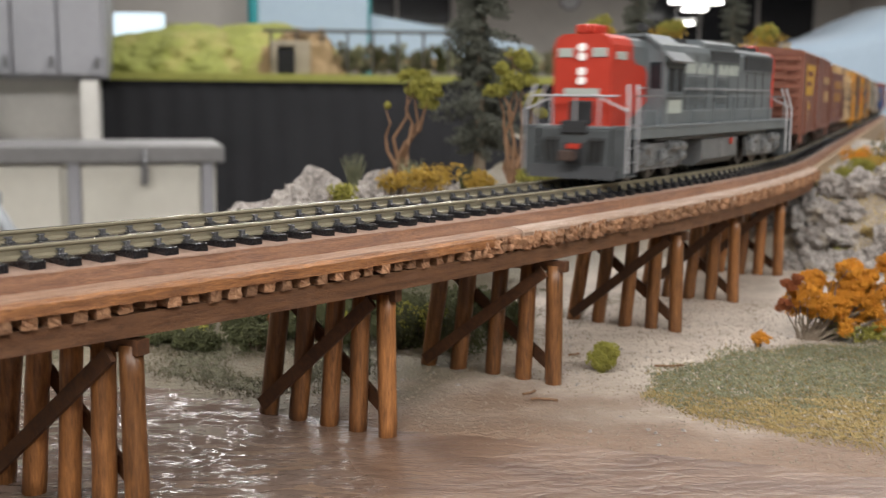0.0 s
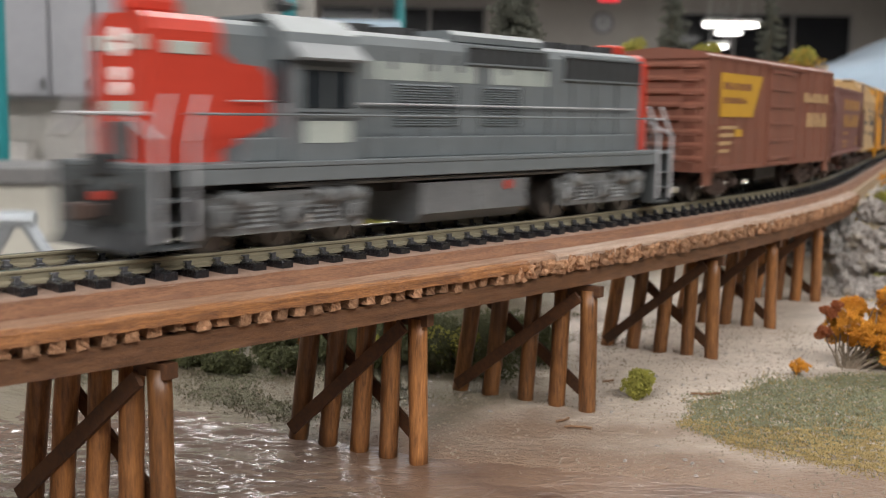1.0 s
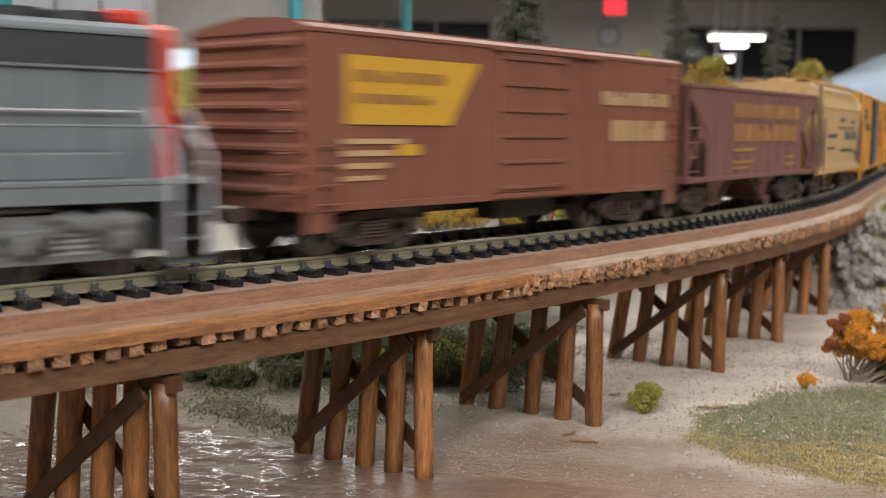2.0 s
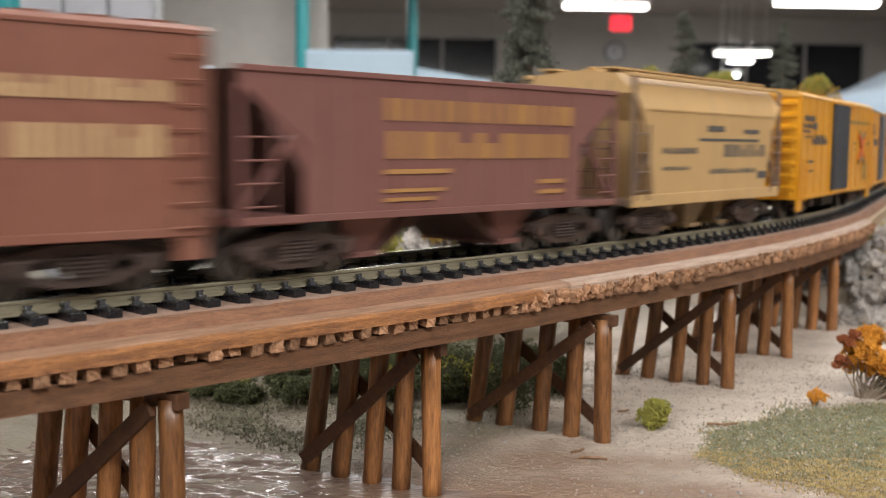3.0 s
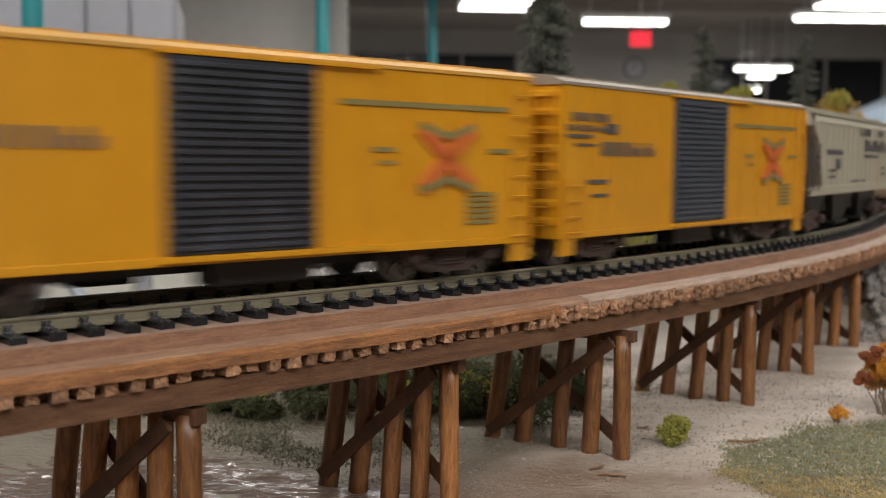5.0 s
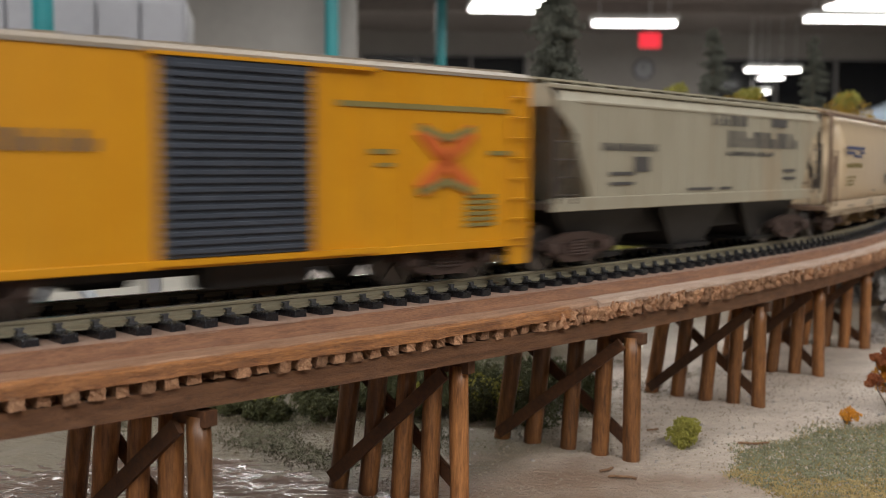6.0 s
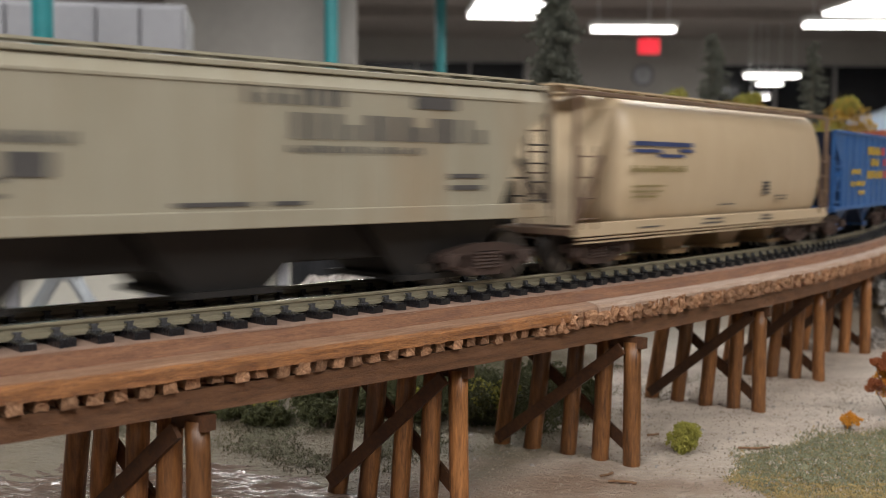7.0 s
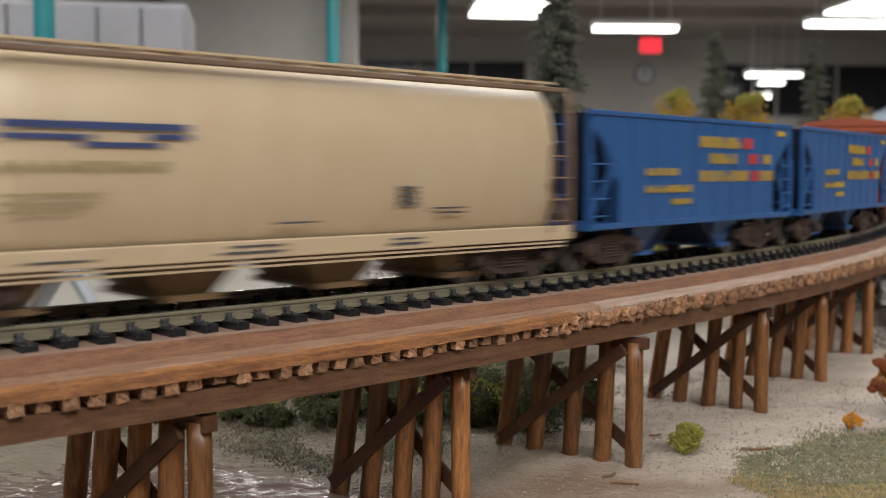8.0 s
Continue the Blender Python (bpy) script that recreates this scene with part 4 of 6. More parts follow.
def boxcar(name, label, front, rear, paint_m, door_m, roof_m, sill, eave, peak, door, nribs):
    c, half = car(name, label, "boxcar", front, rear)
    hb = half - 2.4
    hip = [(-HW, sill), (-HW, eave), (-HW + 2, eave + 0.9), (0, peak), (HW - 2, eave + 0.9), (HW, eave), (HW, sill)]
    part("body", prism(B(), hip, -hb, hb, axis="x"), paint_m, c)
    roof = [(-HW - 0.35, eave - 0.5), (-HW - 0.35, eave + 0.25), (-HW + 2, eave + 1.3), (0, peak + 0.4), (HW - 2, eave + 1.3), (HW + 0.35, eave + 0.25), (HW + 0.35, eave - 0.5)]
    part("roof", prism(B(), roof, -hb - 0.5, hb + 0.5, axis="x"), roof_m, c)
    bm = B()
    for i in range(13):
        x = -hb + 2 * hb * (i + 0.5) / 13
        bar(bm, (x, -HW + 2, eave + 1.5), (x, 0, peak + 0.6), 0.9, 0.6)
        bar(bm, (x, HW - 2, eave + 1.5), (x, 0, peak + 0.6), 0.9, 0.6)
    part("roof_seams", bm, roof_m, c)
    for sy in (-1, 1):
        bm = box(B(), -hb, hb, min(sy * HW, sy * (HW + 0.5)), max(sy * HW, sy * (HW + 0.5)), sill, sill + 1.6, 0.15)
        part("side_sill", bm, paint_m, c)
        for i in range(13):
            x = -hb + 2 * hb * i / 12
            if not door[0] - 1 < sy * x < door[1] + 1:
                part("panel_seam", box(B(), x - 0.3, x + 0.3, min(sy * HW, sy * (HW + 0.22)), max(sy * HW, sy * (HW + 0.22)), sill + 1.7, eave - 0.6), paint_m, c)
        a, b = (door[0], door[1]) if sy > 0 else (-door[1], -door[0])
        y0, y1 = sorted((sy * HW, sy * (HW + 0.9)))
        d = part("door", box(B(), a, b, y0, y1, sill + 1.8, eave - 1.0, 0.2), door_m, c, "sliding side door")
        n = 22 if door_m is not paint_m else 6
        for i in range(n):
            z = sill + 3 + (eave - sill - 5.5) * i / (n - 1)
            y0, y1 = sorted((sy * (HW + 0.9), sy * (HW + 1.5)))
            part("door_rib", box(B(), a + 0.8, b - 0.8, y0, y1, z - 0.42, z + 0.42, 0.14), door_m, d)
        y0, y1 = sorted((sy * HW, sy * (HW + 1.3)))
        for za, zb in ((sill + 0.6, sill + 1.7), (eave - 0.95, eave - 0.3)):
            part("door_rail", box(B(), a - 16, b + 2, y0, y1, za, zb), paint_m, c)
        for sx in (-1, 1):
            ladder(c, paint_m, sx * (hb - 1.2), sx * (hb - 7.0), sy * (HW + 1.0), sill - 0.5, eave - 2 if sx * sy < 0 else sill + 15, 8 if sx * sy < 0 else 4)
            bm = box(B(), min(sx * (hb - 6), sx * hb), max(sx * (hb - 6), sx * hb), min(sy * (HW - 1), sy * HW), max(sy * (HW - 1), sy * HW), sill - 4.2, sill)
            part("step", bm, paint_m, c)
    end_ribs(c, paint_m, hb, sill + 2, eave - 0.5, nribs)
    for sx in (-1, 1):
        ladder(c, paint_m, 10.5, 16.0, sx * (hb + 1.9), sill + 1, eave - 1, 8, along="y")
        coupler(c, sx * hb, sx)
        truck(c, sx * (hb - 22))
    part("underframe", box(box(box(B(), -hb + 4, hb - 4, -5, 5, sill - 3.0, sill - 0.02), -18, 6, 6, 13, sill - 5.2, sill - 0.02, 0.6), 12, 26, -13, -4, sill - 5.5, sill - 0.02, 0.8), BLACK, c, "black underframe with brake gear")
    return c, hb


FRAME_RUST = paint("rusty_end_frame", (0.24, 0.155, 0.10), (0.11, 0.07, 0.05), 0.7, scale=90, bump=0.3)


def hopper_ends(c, m, half, sill, top, n=6):
    """The open ends of a hopper: corner posts, sill platform, ladders, brake gear."""
    for sx in (-1, 1):
        for sy in (-1, 1):
            part("corner_post", box(B(), min(sx * (half - 1.1), sx * half), max(sx * (half - 1.1), sx * half), min(sy * (HW - 1.2), sy * HW), max(sy * (HW - 1.2), sy * HW), sill, top, 0.15), m, c)
            ladder(c, m, sx * (half - 0.6), sx * (half - 8), sy * (HW + 0.5), sill + 0.3, sill + (top - sill) * 0.62, 4)
            part("brace", bar(B(), (sx * (half - 0.8), sy * (HW - 0.8), sill + 1), (sx * (half - 13), sy * (HW - 0.8), sill + (top - sill) * 0.55), 1.0, 1.0), m, c)
        part("end_platform", box(B(), min(sx * (half - 16), sx * half), max(sx * (half - 16), sx * half), -HW, HW, sill - 1.2, sill + 0.5, 0.2), m, c)
        ladder(c, m, 4, 11, sx * (half - 0.2), sill + 1, top - 1, n, along="y")
        part("brake_stand", rod(box(B(), min(sx * (half - 5), sx * (half - 1.5)), max(sx * (half - 5), sx * (half - 1.5)), -9, -3, sill + 1, sill + 12, 0.5), (sx * (half - 1.5), -6, sill + 9), (sx * (half - 0.8), -6, sill + 9), 3.2, n=16), BLACK, c)
        coupler(c, sx * half, sx)
        truck(c, sx * (half - 17))


def bay(c, m, x, w, z1, z0, width=14):
    bm = B()
    top = [bm.verts.new((x + dx * w, dy * width, z1)) for dx, dy in ((-1, -1), (1, -1), (1, 1), (-1, 1))]
    low = [bm.verts.new((x + dx * w * 0.42, dy * width * 0.8, z0)) for dx, dy in ((-1, -1), (1, -1), (1, 1), (-1, 1))]
    for i in range(4):
        bm.faces.new((top[i], top[(i + 1) % 4], low[(i + 1) % 4], low[i]))
    bm.faces.new(low)
    bm.faces.new(top[::-1])
    box(bm, x - w * 0.5, x + w * 0.5, -width * 0.95, width * 0.95, z0 - 0.7, z0 + 0.5)
    part("discharge_bay", bm, m, c)


def open_hopper(name, label, front, rear, m, mark_m, sill, top, inset, ribs, inside):
    c, half = car(name, label, "hopper car", front, rear)
    h = half - 2.0
    mid = sill + (top - sill) * 0.5
    for sy in (-1, 1):
        y0, y1 = sorted((sy * (HW - 0.7), sy * HW))
        part("side_sheet", prism(B(), [(-h, top), (-h, top - 3), (-h + inset, mid), (-h + inset, sill), (h - inset, sill), (h - inset, mid), (h, top - 3), (h, top)], y0, y1), m, c)
        part("top_chord", box(B(), -h, h, min(sy * (HW - 0.9), sy * (HW + 0.5)), max(sy * (HW - 0.9), sy * (HW + 0.5)), top - 0.9, top + 0.3, 0.15), m, c)
        part("side_sill", box(B(), -h, h, min(sy * (HW - 0.9), sy * (HW + 0.5)), max(sy * (HW - 0.9), sy * (HW + 0.5)), sill - 0.9, sill + 0.6, 0.15), m, c)
        for i in range(ribs):
            x = -h + inset + (2 * h - 2 * inset) * (i + 0.5) / ribs
            part("side_stake", box(B(), x - 0.35, x + 0.35, min(sy * HW, sy * (HW + 0.3)), max(sy * HW, sy * (HW + 0.3)), sill + 0.6, top - 1), m, c)
    for sx in (-1, 1):
        bm = prism(B(), [(sx * h, top - 0.5), (sx * (h - 0.9), top - 0.5), (sx * (h - inset - 9), sill - 1), (sx * (h - inset - 8), sill - 1)], -HW + 0.7, HW - 0.7)
        part("slope_sheet", bm, inside, c)
    part("floor_sheet", box(B(), -h + inset + 8, h - inset - 8, -HW + 0.7, HW - 0.7, sill - 1, sill + 6), inside, c)
    for k in (-1, 1):
        bay(c, m, k * 24, 8, sill - 0.9, 3.4)
        part("bay_door", prism(B(), [(k * 12, sill - 1), (k * 7, sill - 1), (k * 19, 3.6), (k * 20, 3.6)], -13, 13), inside, c)
    hopper_ends(c, m, h, sill, top)
    return c, h


def covered_hopper(name, label, front, rear, m, mark_m, sill, top, inset, shape, bays, bay_m, hatch_m, seams, tank=False, end_m=FRAME_RUST, bay_w=11.5):
    """shape: half outline of the body, from the sill up to the middle of the roof."""
    c, half = car(name, label, "covered hopper car", front, rear)
    h = half - 2.0
    mid = sill + (top - sill) * 0.42
    outline = [(-y, z) for y, z in shape] + [(y, z) for y, z in shape[::-1]]
    bm = B()
    xs = [-h, -h + inset * 0.45, -h + inset, h - inset, h - inset * 0.45, h]
    cut = [top - 6, mid + (top - mid) * 0.35, sill, sill, mid + (top - mid) * 0.35, top - 6]
    rings = []
    if tank:
        zm = (sill + top) / 2
        for x, k in ((-h + 3, 0.70), (-h + 4, 0.88), (-h + 6, 0.97), (-h + 9, 1), (h - 31, 1), (h - 28, 0.97), (h - 26, 0.88), (h - 25, 0.70)):
            rings.append([bm.verts.new((x, y * k, zm + (z - zm) * k)) for y, z in outline])
    else:
        for x, zc in zip(xs, cut):
            rings.append([bm.verts.new((x, y, max(z, zc))) for y, z in outline])
    n = len(outline)
    for a, b in zip(rings, rings[1:]):
        for i in range(n):
            bm.faces.new((a[i], a[(i + 1) % n], b[(i + 1) % n], b[i]))
    bm.faces.new(rings[0][::-1])
    bm.faces.new(rings[-1])
    bmesh.ops.remove_doubles(bm, verts=bm.verts, dist=0.001)
    part("body", bm, m, c, smooth=tank)
    for sy in (-1, 1):
        part("side_sill", box(B(), -h, h, min(sy * (HW - 1.5), sy * (HW + 0.3)), max(sy * (HW - 1.5), sy * (HW + 0.3)), sill - 1.6, sill + 1.8, 0.25), m, c)
        part("top_rail", box(B(), -h, h, min(sy * (HW - 3.2), sy * (HW - 1.2)), max(sy * (HW - 3.2), sy * (HW - 1.2)), top - 1.6, top - 0.5, 0.2), end_m if tank else m, c)
        if tank:
            for k, zz in enumerate((sill - 2.4, sill - 3.4)):
                part("sill_lip", box(B(), -h + 2, h - 2, *sorted((sy * (HW - 1.2), sy * (HW - 0.1 - 0.4 * k))), zz, zz + 0.45), m, c)
        else:
            part("side_weld", box(B(), -h + inset * 0.6, h - inset * 0.6, *sorted((sy * (HW - 0.2), sy * (HW + 0.3))), shape[2][1] - 0.35, shape[2][1] + 0.35, 0.1), m, c)
        if seams:
            for i in range(seams):
                x = -h + inset + 2 * (h - inset) * (i + 0.5) / seams
                part("side_seam", box(B(), x - 0.3, x + 0.3, min(sy * (HW - 0.1), sy * (HW + 0.18)), max(sy * (HW - 0.1), sy * (HW + 0.18)), sill + 1.8, shape[-4][1] - 0.4), m, c)
    bm = B()
    for sy in (-1, 1):
        box(bm, -h, h, min(sy * 7.5, sy * 12.5), max(sy * 7.5, sy * 12.5), top + 0.7, top + 1.2)
        for i in range(14):
            x = -h + 2 * h * (i + 0.5) / 14
            box(bm, x - 0.4, x + 0.4, min(sy * 7, sy * 13), max(sy * 7, sy * 13), top - 0.6, top + 0.7)
    part("roof_walk", bm, hatch_m, c)
    for i in range(4):
        x = -h * 0.72 + 1.44 * h * i / 3
        part("roof_hatch", box(rod(B(), (x, 0, top), (x, 0, top + 1.5), 6.0, n=20), x - 7, x + 7, -0.8, 0.8, top + 1.5, top + 2.0), hatch_m, c)
    for k in range(bays):
        x = (k - (bays - 1) / 2) * (2 * h - 60) / max(bays - 1, 1) * (1 if bays > 1 else 0)
        bay(c, bay_m, x, min(bay_w, (2 * h - 50) / bays / 1.6), sill - 0.5, 2.4, 13)
    if tank:
        part("slope_sheet", prism(B(), [(h - 25.5, top - 4), (h - 24, top - 4), (h - 6, sill + 1), (h - 8, sill + 1)], -14, 14), m, c)
    hopper_ends(c, end_m, h, sill, top - 1.5)
    return c, h


# locomotive
GREY = paint("locomotive_grey", (0.165, 0.185, 0.195), (0.125, 0.143, 0.152), 0.5, streaks=(0.115, 0.125, 0.13))
RED = paint("locomotive_red", (0.54, 0.05, 0.028), (0.44, 0.04, 0.022), 0.42)
PALE = paint("pale_lettering", (0.46, 0.50, 0.46), (0.36, 0.40, 0.37), 0.6, scale=200)
SILVER = paint("handrail_silver", (0.50, 0.50, 0.52), None, 0.45)
LENS = mat("headlamp_lens", (0.95, 0.95, 0.92), None, 0.2, bump=0, glow=0.25)
GLASS = mat("cab_glass", (0.02, 0.025, 0.03), None, 0.1, bump=0)
DARK = paint("dark_grille", (0.035, 0.037, 0.04), (0.02, 0.021, 0.023), 0.5)


PILOT = paint("dark_pilot_grey", (0.085, 0.095, 0.10), (0.055, 0.06, 0.063), 0.5)
PALE_GREY = paint("sunshade_grey", (0.20, 0.215, 0.225), (0.16, 0.17, 0.18), 0.6)


def locomotive(front, rear):
    c, L = car("diesel_locomotive", "grey diesel locomotive with red nose and silver handrails", "locomotive", front, rear)
    deck = 17.4
    HW = 17.2
    part("walkway", box(B(), -L + 3, L - 3, -HW, HW, deck - 1.0, deck, 0.2), GREY, c)
    for sy in (-1, 1):
        part("side_sill", box(B(), -L + 9, L - 9, min(sy * (HW - 1.5), sy * (HW - 0.2)), max(sy * (HW - 1.5), sy * (HW - 0.2)), 13.4, deck - 1.0, 0.2), GREY, c)
    part("frame", box(B(), -L + 6, L - 6, -8, 8, 9.6, 16.4), BLACK, c)
    # hoods with rounded upper edges
    def hood(x0, x1, hw, top, m, name, label=""):
        o = [(-hw, deck), (-hw, top - 3), (-hw + 1, top - 1.0), (-hw + 3.2, top), (hw - 3.2, top), (hw - 1, top - 1.0), (hw, top - 3), (hw, deck)]
        return part(name, prism(B(), o, x0, x1, axis="x"), m, c, label)
    hood(-85.5, 40, 9.8, 45.0, GREY, "long_hood")
    hood(55, 83, 9.4, 45.0, GREY, "short_hood")
    # red nose with its wings along the hood
    o = [(-9.7, deck), (-9.7, 42.0), (-8.6, 44.1), (-6.5, 45.3), (6.5, 45.3), (8.6, 44.1), (9.7, 42.0), (9.7, deck)]
    part("nose_front", prism(B(), o, 69.0, 85.0, axis="x"), RED, c, "red painted nose end")
    for sy in (-1, 1):
        y0, y1 = sorted((sy * 9.38, sy * 9.7))
        part("red_wing", prism(B(), [(69.1, 19.5), (57.0, 24.5), (57.0, 34.0), (59.5, 36.0), (65.5, 36.4), (69.1, 38.5)], y0, y1), RED, c, "red wing on the hood side")
    cab_o = [(-15.6, deck), (-15.6, 36.5), (-14, 42.0), (-9, 45.6), (9, 45.6), (14, 42.0), (15.6, 36.5), (15.6, deck)]
    part("cab", prism(B(), cab_o, 38.0, 56.5, axis="x"), GREY, c)
    part("cab_roof", prism(B(), [(-16.1, 37.4), (-14.4, 43.0), (-9.2, 46.6), (9.2, 46.6), (14.4, 43.0), (16.1, 37.4), (15.7, 37.4), (14, 42.1), (9, 45.65), (-9, 45.65), (-14, 42.1), (-15.7, 37.4)], 37.0, 57.8, axis="x"), GREY, c)
    # the hood end at the rear is red too, with a beacon on its roof
    part("rear_end", prism(B(), [(-9.9, deck), (-9.9, 42.0), (-8.8, 44.2), (-6.6, 45.3), (6.6, 45.3), (8.8, 44.2), (9.9, 42.0), (9.9, deck)], -86.1, -82.5, axis="x"), RED, c, "red painted hood end")
    part("rear_light_box", rod(box(B(), -84, -77, -3.2, 3.2, 45.2, 48.0, 0.8), (-84, 0, 46.6), (-84.8, 0, 46.6), 1.3, n=14), RED, c)
    for sy in (-1, 1):
        for xa, xb in ((40.5, 46.5), (47.4, 54.0)):
            part("cab_window", box(B(), xa, xb, *sorted((sy * 15.4, sy * 15.75)), 28.0, 35.6, 0.3), GLASS, c, "dark cab window")
        bm = B()
        for za, zb in ((27.2, 27.9), (35.7, 36.4)):
            box(bm, 39.6, 54.8, *sorted((sy * 15.55, sy * 16.0)), za, zb)
        for xa in (39.6, 46.6, 54.1):
            box(bm, xa, xa + 0.7, *sorted((sy * 15.55, sy * 16.0)), 27.9, 35.7)
        part("window_frame", bm, GREY, c)
        part("cab_front_window", box(B(), 56.3, 56.75, *sorted((sy * 10.6, sy * 14.6)), 29.0, 37.5, 0.3), GLASS, c, "dark cab front window")
        part("cab_number", box(B(), 40.5, 53, *sorted((sy * 15.55, sy * 15.75)), 21.0, 25.4), PALE, c, "unread number as a bar")
        part("cab_side_shade", prism(B(), [(sy * 15.2, 40.2), (sy * 18.6, 37.4), (sy * 18.9, 37.9), (sy * 15.2, 41.0)], 38.2, 56.4, axis="x"), PALE_GREY, c, "pale grey sunshade")
        # louvres and grilles along the long hood
        bm = B()
        for xa, xb, za, zb in ((1, 21, 24.4, 34), (-24, -10, 24.4, 34)):
            n = 16
            for i in range(n):
                z = za + (zb - za) * i / n
                prism(bm, [(sy * 9.8, z), (sy * 10.3, z + 0.1), (sy * 9.8, z + 0.55)], xa, xb, axis="x")
        part("louvres", bm, GREY, c, "rows of hood louvres")
        bm = B()
        for x in (33, 22, 11, 0, -9, -25, -37, -48, -59, -70):
            box(bm, x - 0.12, x + 0.12, *sorted((sy * 9.7, sy * 10.0)), deck + 1, 41)
        part("hood_door_seams", bm, DARK, c)
        bm = B()
        rod(bm, (67, sy * 10.6, 29.2), (58, sy * 10.6, 29.2), 0.22, n=6)
        rod(bm, (37.5, sy * 10.8, 29.2), (-78, sy * 10.8, 29.2), 0.26, n=6)
        part("hood_grab_rail", bm, SILVER, c)
        for xa, xb, za, zb in ((-4, -36, 39.6, 43.2), (-44, -82, 37.0, 42.6)):
            part("radiator_grille", box(B(), xb, xa, *sorted((sy * 9.6, sy * 10.15)), za, zb, 0.15), DARK, c, "dark radiator grille")
            fr = B()
            for zz in (za - 0.5, zb):
                box(fr, xb - 0.5, xa + 0.5, *sorted((sy * 9.7, sy * 10.5)), zz, zz + 0.5)
            for i in range(8):
                xx = xb + (xa - xb) * i / 8
                box(fr, xx, xx + 0.3, *sorted((sy * 10.1, sy * 10.35)), za, zb)
            part("grille_frame", fr, GREY, c)
        for x0, x1, z0, z1 in word(-7, 30, 34.6, 38.6, 8, 3, 0.2) + word(-37, -13, 34.6, 38.6, 7, 4, 0.2):
            part("lettering", box(B(), x0, x1, *sorted((sy * 9.8, sy * 9.98)), z0, z1), PALE, c, "large unread pale lettering")
        # battery and air boxes on the walkway
        part("walkway_box", box(B(), -74, 66, *sorted((sy * 9.9, sy * 13.4)), deck, deck + 4.6, 0.3), GREY, c)
    # roof gear
    for x in (-72, -60, -48, 12, 26):
        part("fan", rod(B(), (x, 0, 44.9), (x, 0, 46.9), 5.6, n=24), DARK, c, "round roof fan")
    part("roof_blister", prism(B(), [(-8.5, 44.5), (-8.5, 46), (-6.5, 47.2), (6.5, 47.2), (8.5, 46), (8.5, 44.5)], -36, 0, axis="x"), GREY, c)
    part("horn", rod(rod(B(), (48, 5, 46), (48, 5, 49), 0.5), (46, 5, 49), (52, 5, 49), 0.7, 1.6), DARK, c)
    # nose: headlights, number boards, door
    for z in (41.2, 38.4, 33.9, 31.1):
        part("headlight", rod(B(), (84.8, 0.0, z), (85.8, 0.0, z), 1.3, n=14), LENS, c, "white headlight lens")
    for sy in (-1, 1):
        part("number_board", box(B(), 73.5, 81.5, *sorted((sy * 9.5, sy * 10.0)), 37.6, 40.0, 0.2), PALE, c, "unread number board")
        part("number_board", box(B(), 84.7, 85.4, *sorted((sy * 3.2, sy * 8.2)), 38.2, 41.0, 0.2), PALE, c, "unread number board")
    part("lettering", box(B(), 84.9, 85.3, -6, 6, 26.2, 28.8), PALE, c, "unread nose lettering")
    part("nose_door", box(B(), 84.9, 85.5, -4, 4, deck + 0.5, 25, 0.3), DARK, c)
    part("mars_light", rod(box(B(), 74, 83.5, -3.5, 3.5, 45.3, 48.3, 0.8), (83.5, 0, 46.8), (84.5, 0, 46.8), 1.3, n=14), RED, c)
    # pilots, steps, handrails
    for sx in (-1, 1):
        x = sx * (L - 3)
        part("pilot", box(B(), *sorted((x - sx * 1.8, x)), -HW + 5.2, HW - 5.2, 4.2, deck - 1.0, 0.4), PILOT, c)
        part("coupler_pocket", box(B(), *sorted((x, x + sx * 0.5)), -3.4, 3.4, 5.6, 12.4, 0.2), DARK, c)
        part("pocket_plate", box(B(), *sorted((x + sx * 0.5, x + sx * 0.9)), -2.2, 2.2, 10.4, 12.0, 0.1), RED, c, "red coupler plate")
        bm = prism(B(), [(x - sx * 1.5, 5.4), (x + sx * 0.4, 5.4), (x + sx * 2.6, 1.5), (x + sx * 1.6, 1.5)], -HW + 2.5, -0.05)
        prism(bm, [(x - sx * 1.5, 5.4), (x + sx * 0.4, 5.4), (x + sx * 2.6, 1.5), (x + sx * 1.6, 1.5)], 0.05, HW - 2.5)
        part("snowplow", bm, DARK, c, "dark slanted snowplow")
        for y in (-9.5, -7.6, -5.7, 5.7, 7.6, 9.5):
            hose = rod(rod(B(), (x, y, 13.6), (x + sx * 1.3, y, 12.6), 0.55, n=8), (x + sx * 1.3, y, 12.6), (x + sx * 1.0, y * 0.93, 6.6), 0.5, n=8)
            part("air_hose", hose, BLACK, c, "black rubber air hose")
        part("drop_step", box(B(), *sorted((x + sx * 0.1, x + sx * 0.8)), -4.5, 4.5, deck - 2.2, deck + 1.6, 0.2), DARK, c, "dark drop step")
        coupler(c, x, sx)
        for sy in (-1, 1):
            bm = B()
            for k, z in enumerate((2.6, 6.8, 11.2)):
                box(bm, *sorted((x - sx * 7.5, x - sx * 0.6)), *sorted((sy * (HW - 4.5), sy * HW)), z - 0.5, z)
            box(bm, *sorted((x - sx * 8.2, x - sx * 7.5)), *sorted((sy * (HW - 4.5), sy * HW)), 2.1, deck)
            box(bm, *sorted((x - sx * 0.6, x)), *sorted((sy * (HW - 4.5), sy * HW)), 2.1, deck)
            part("steps", bm, PILOT, c)
            bm = B()
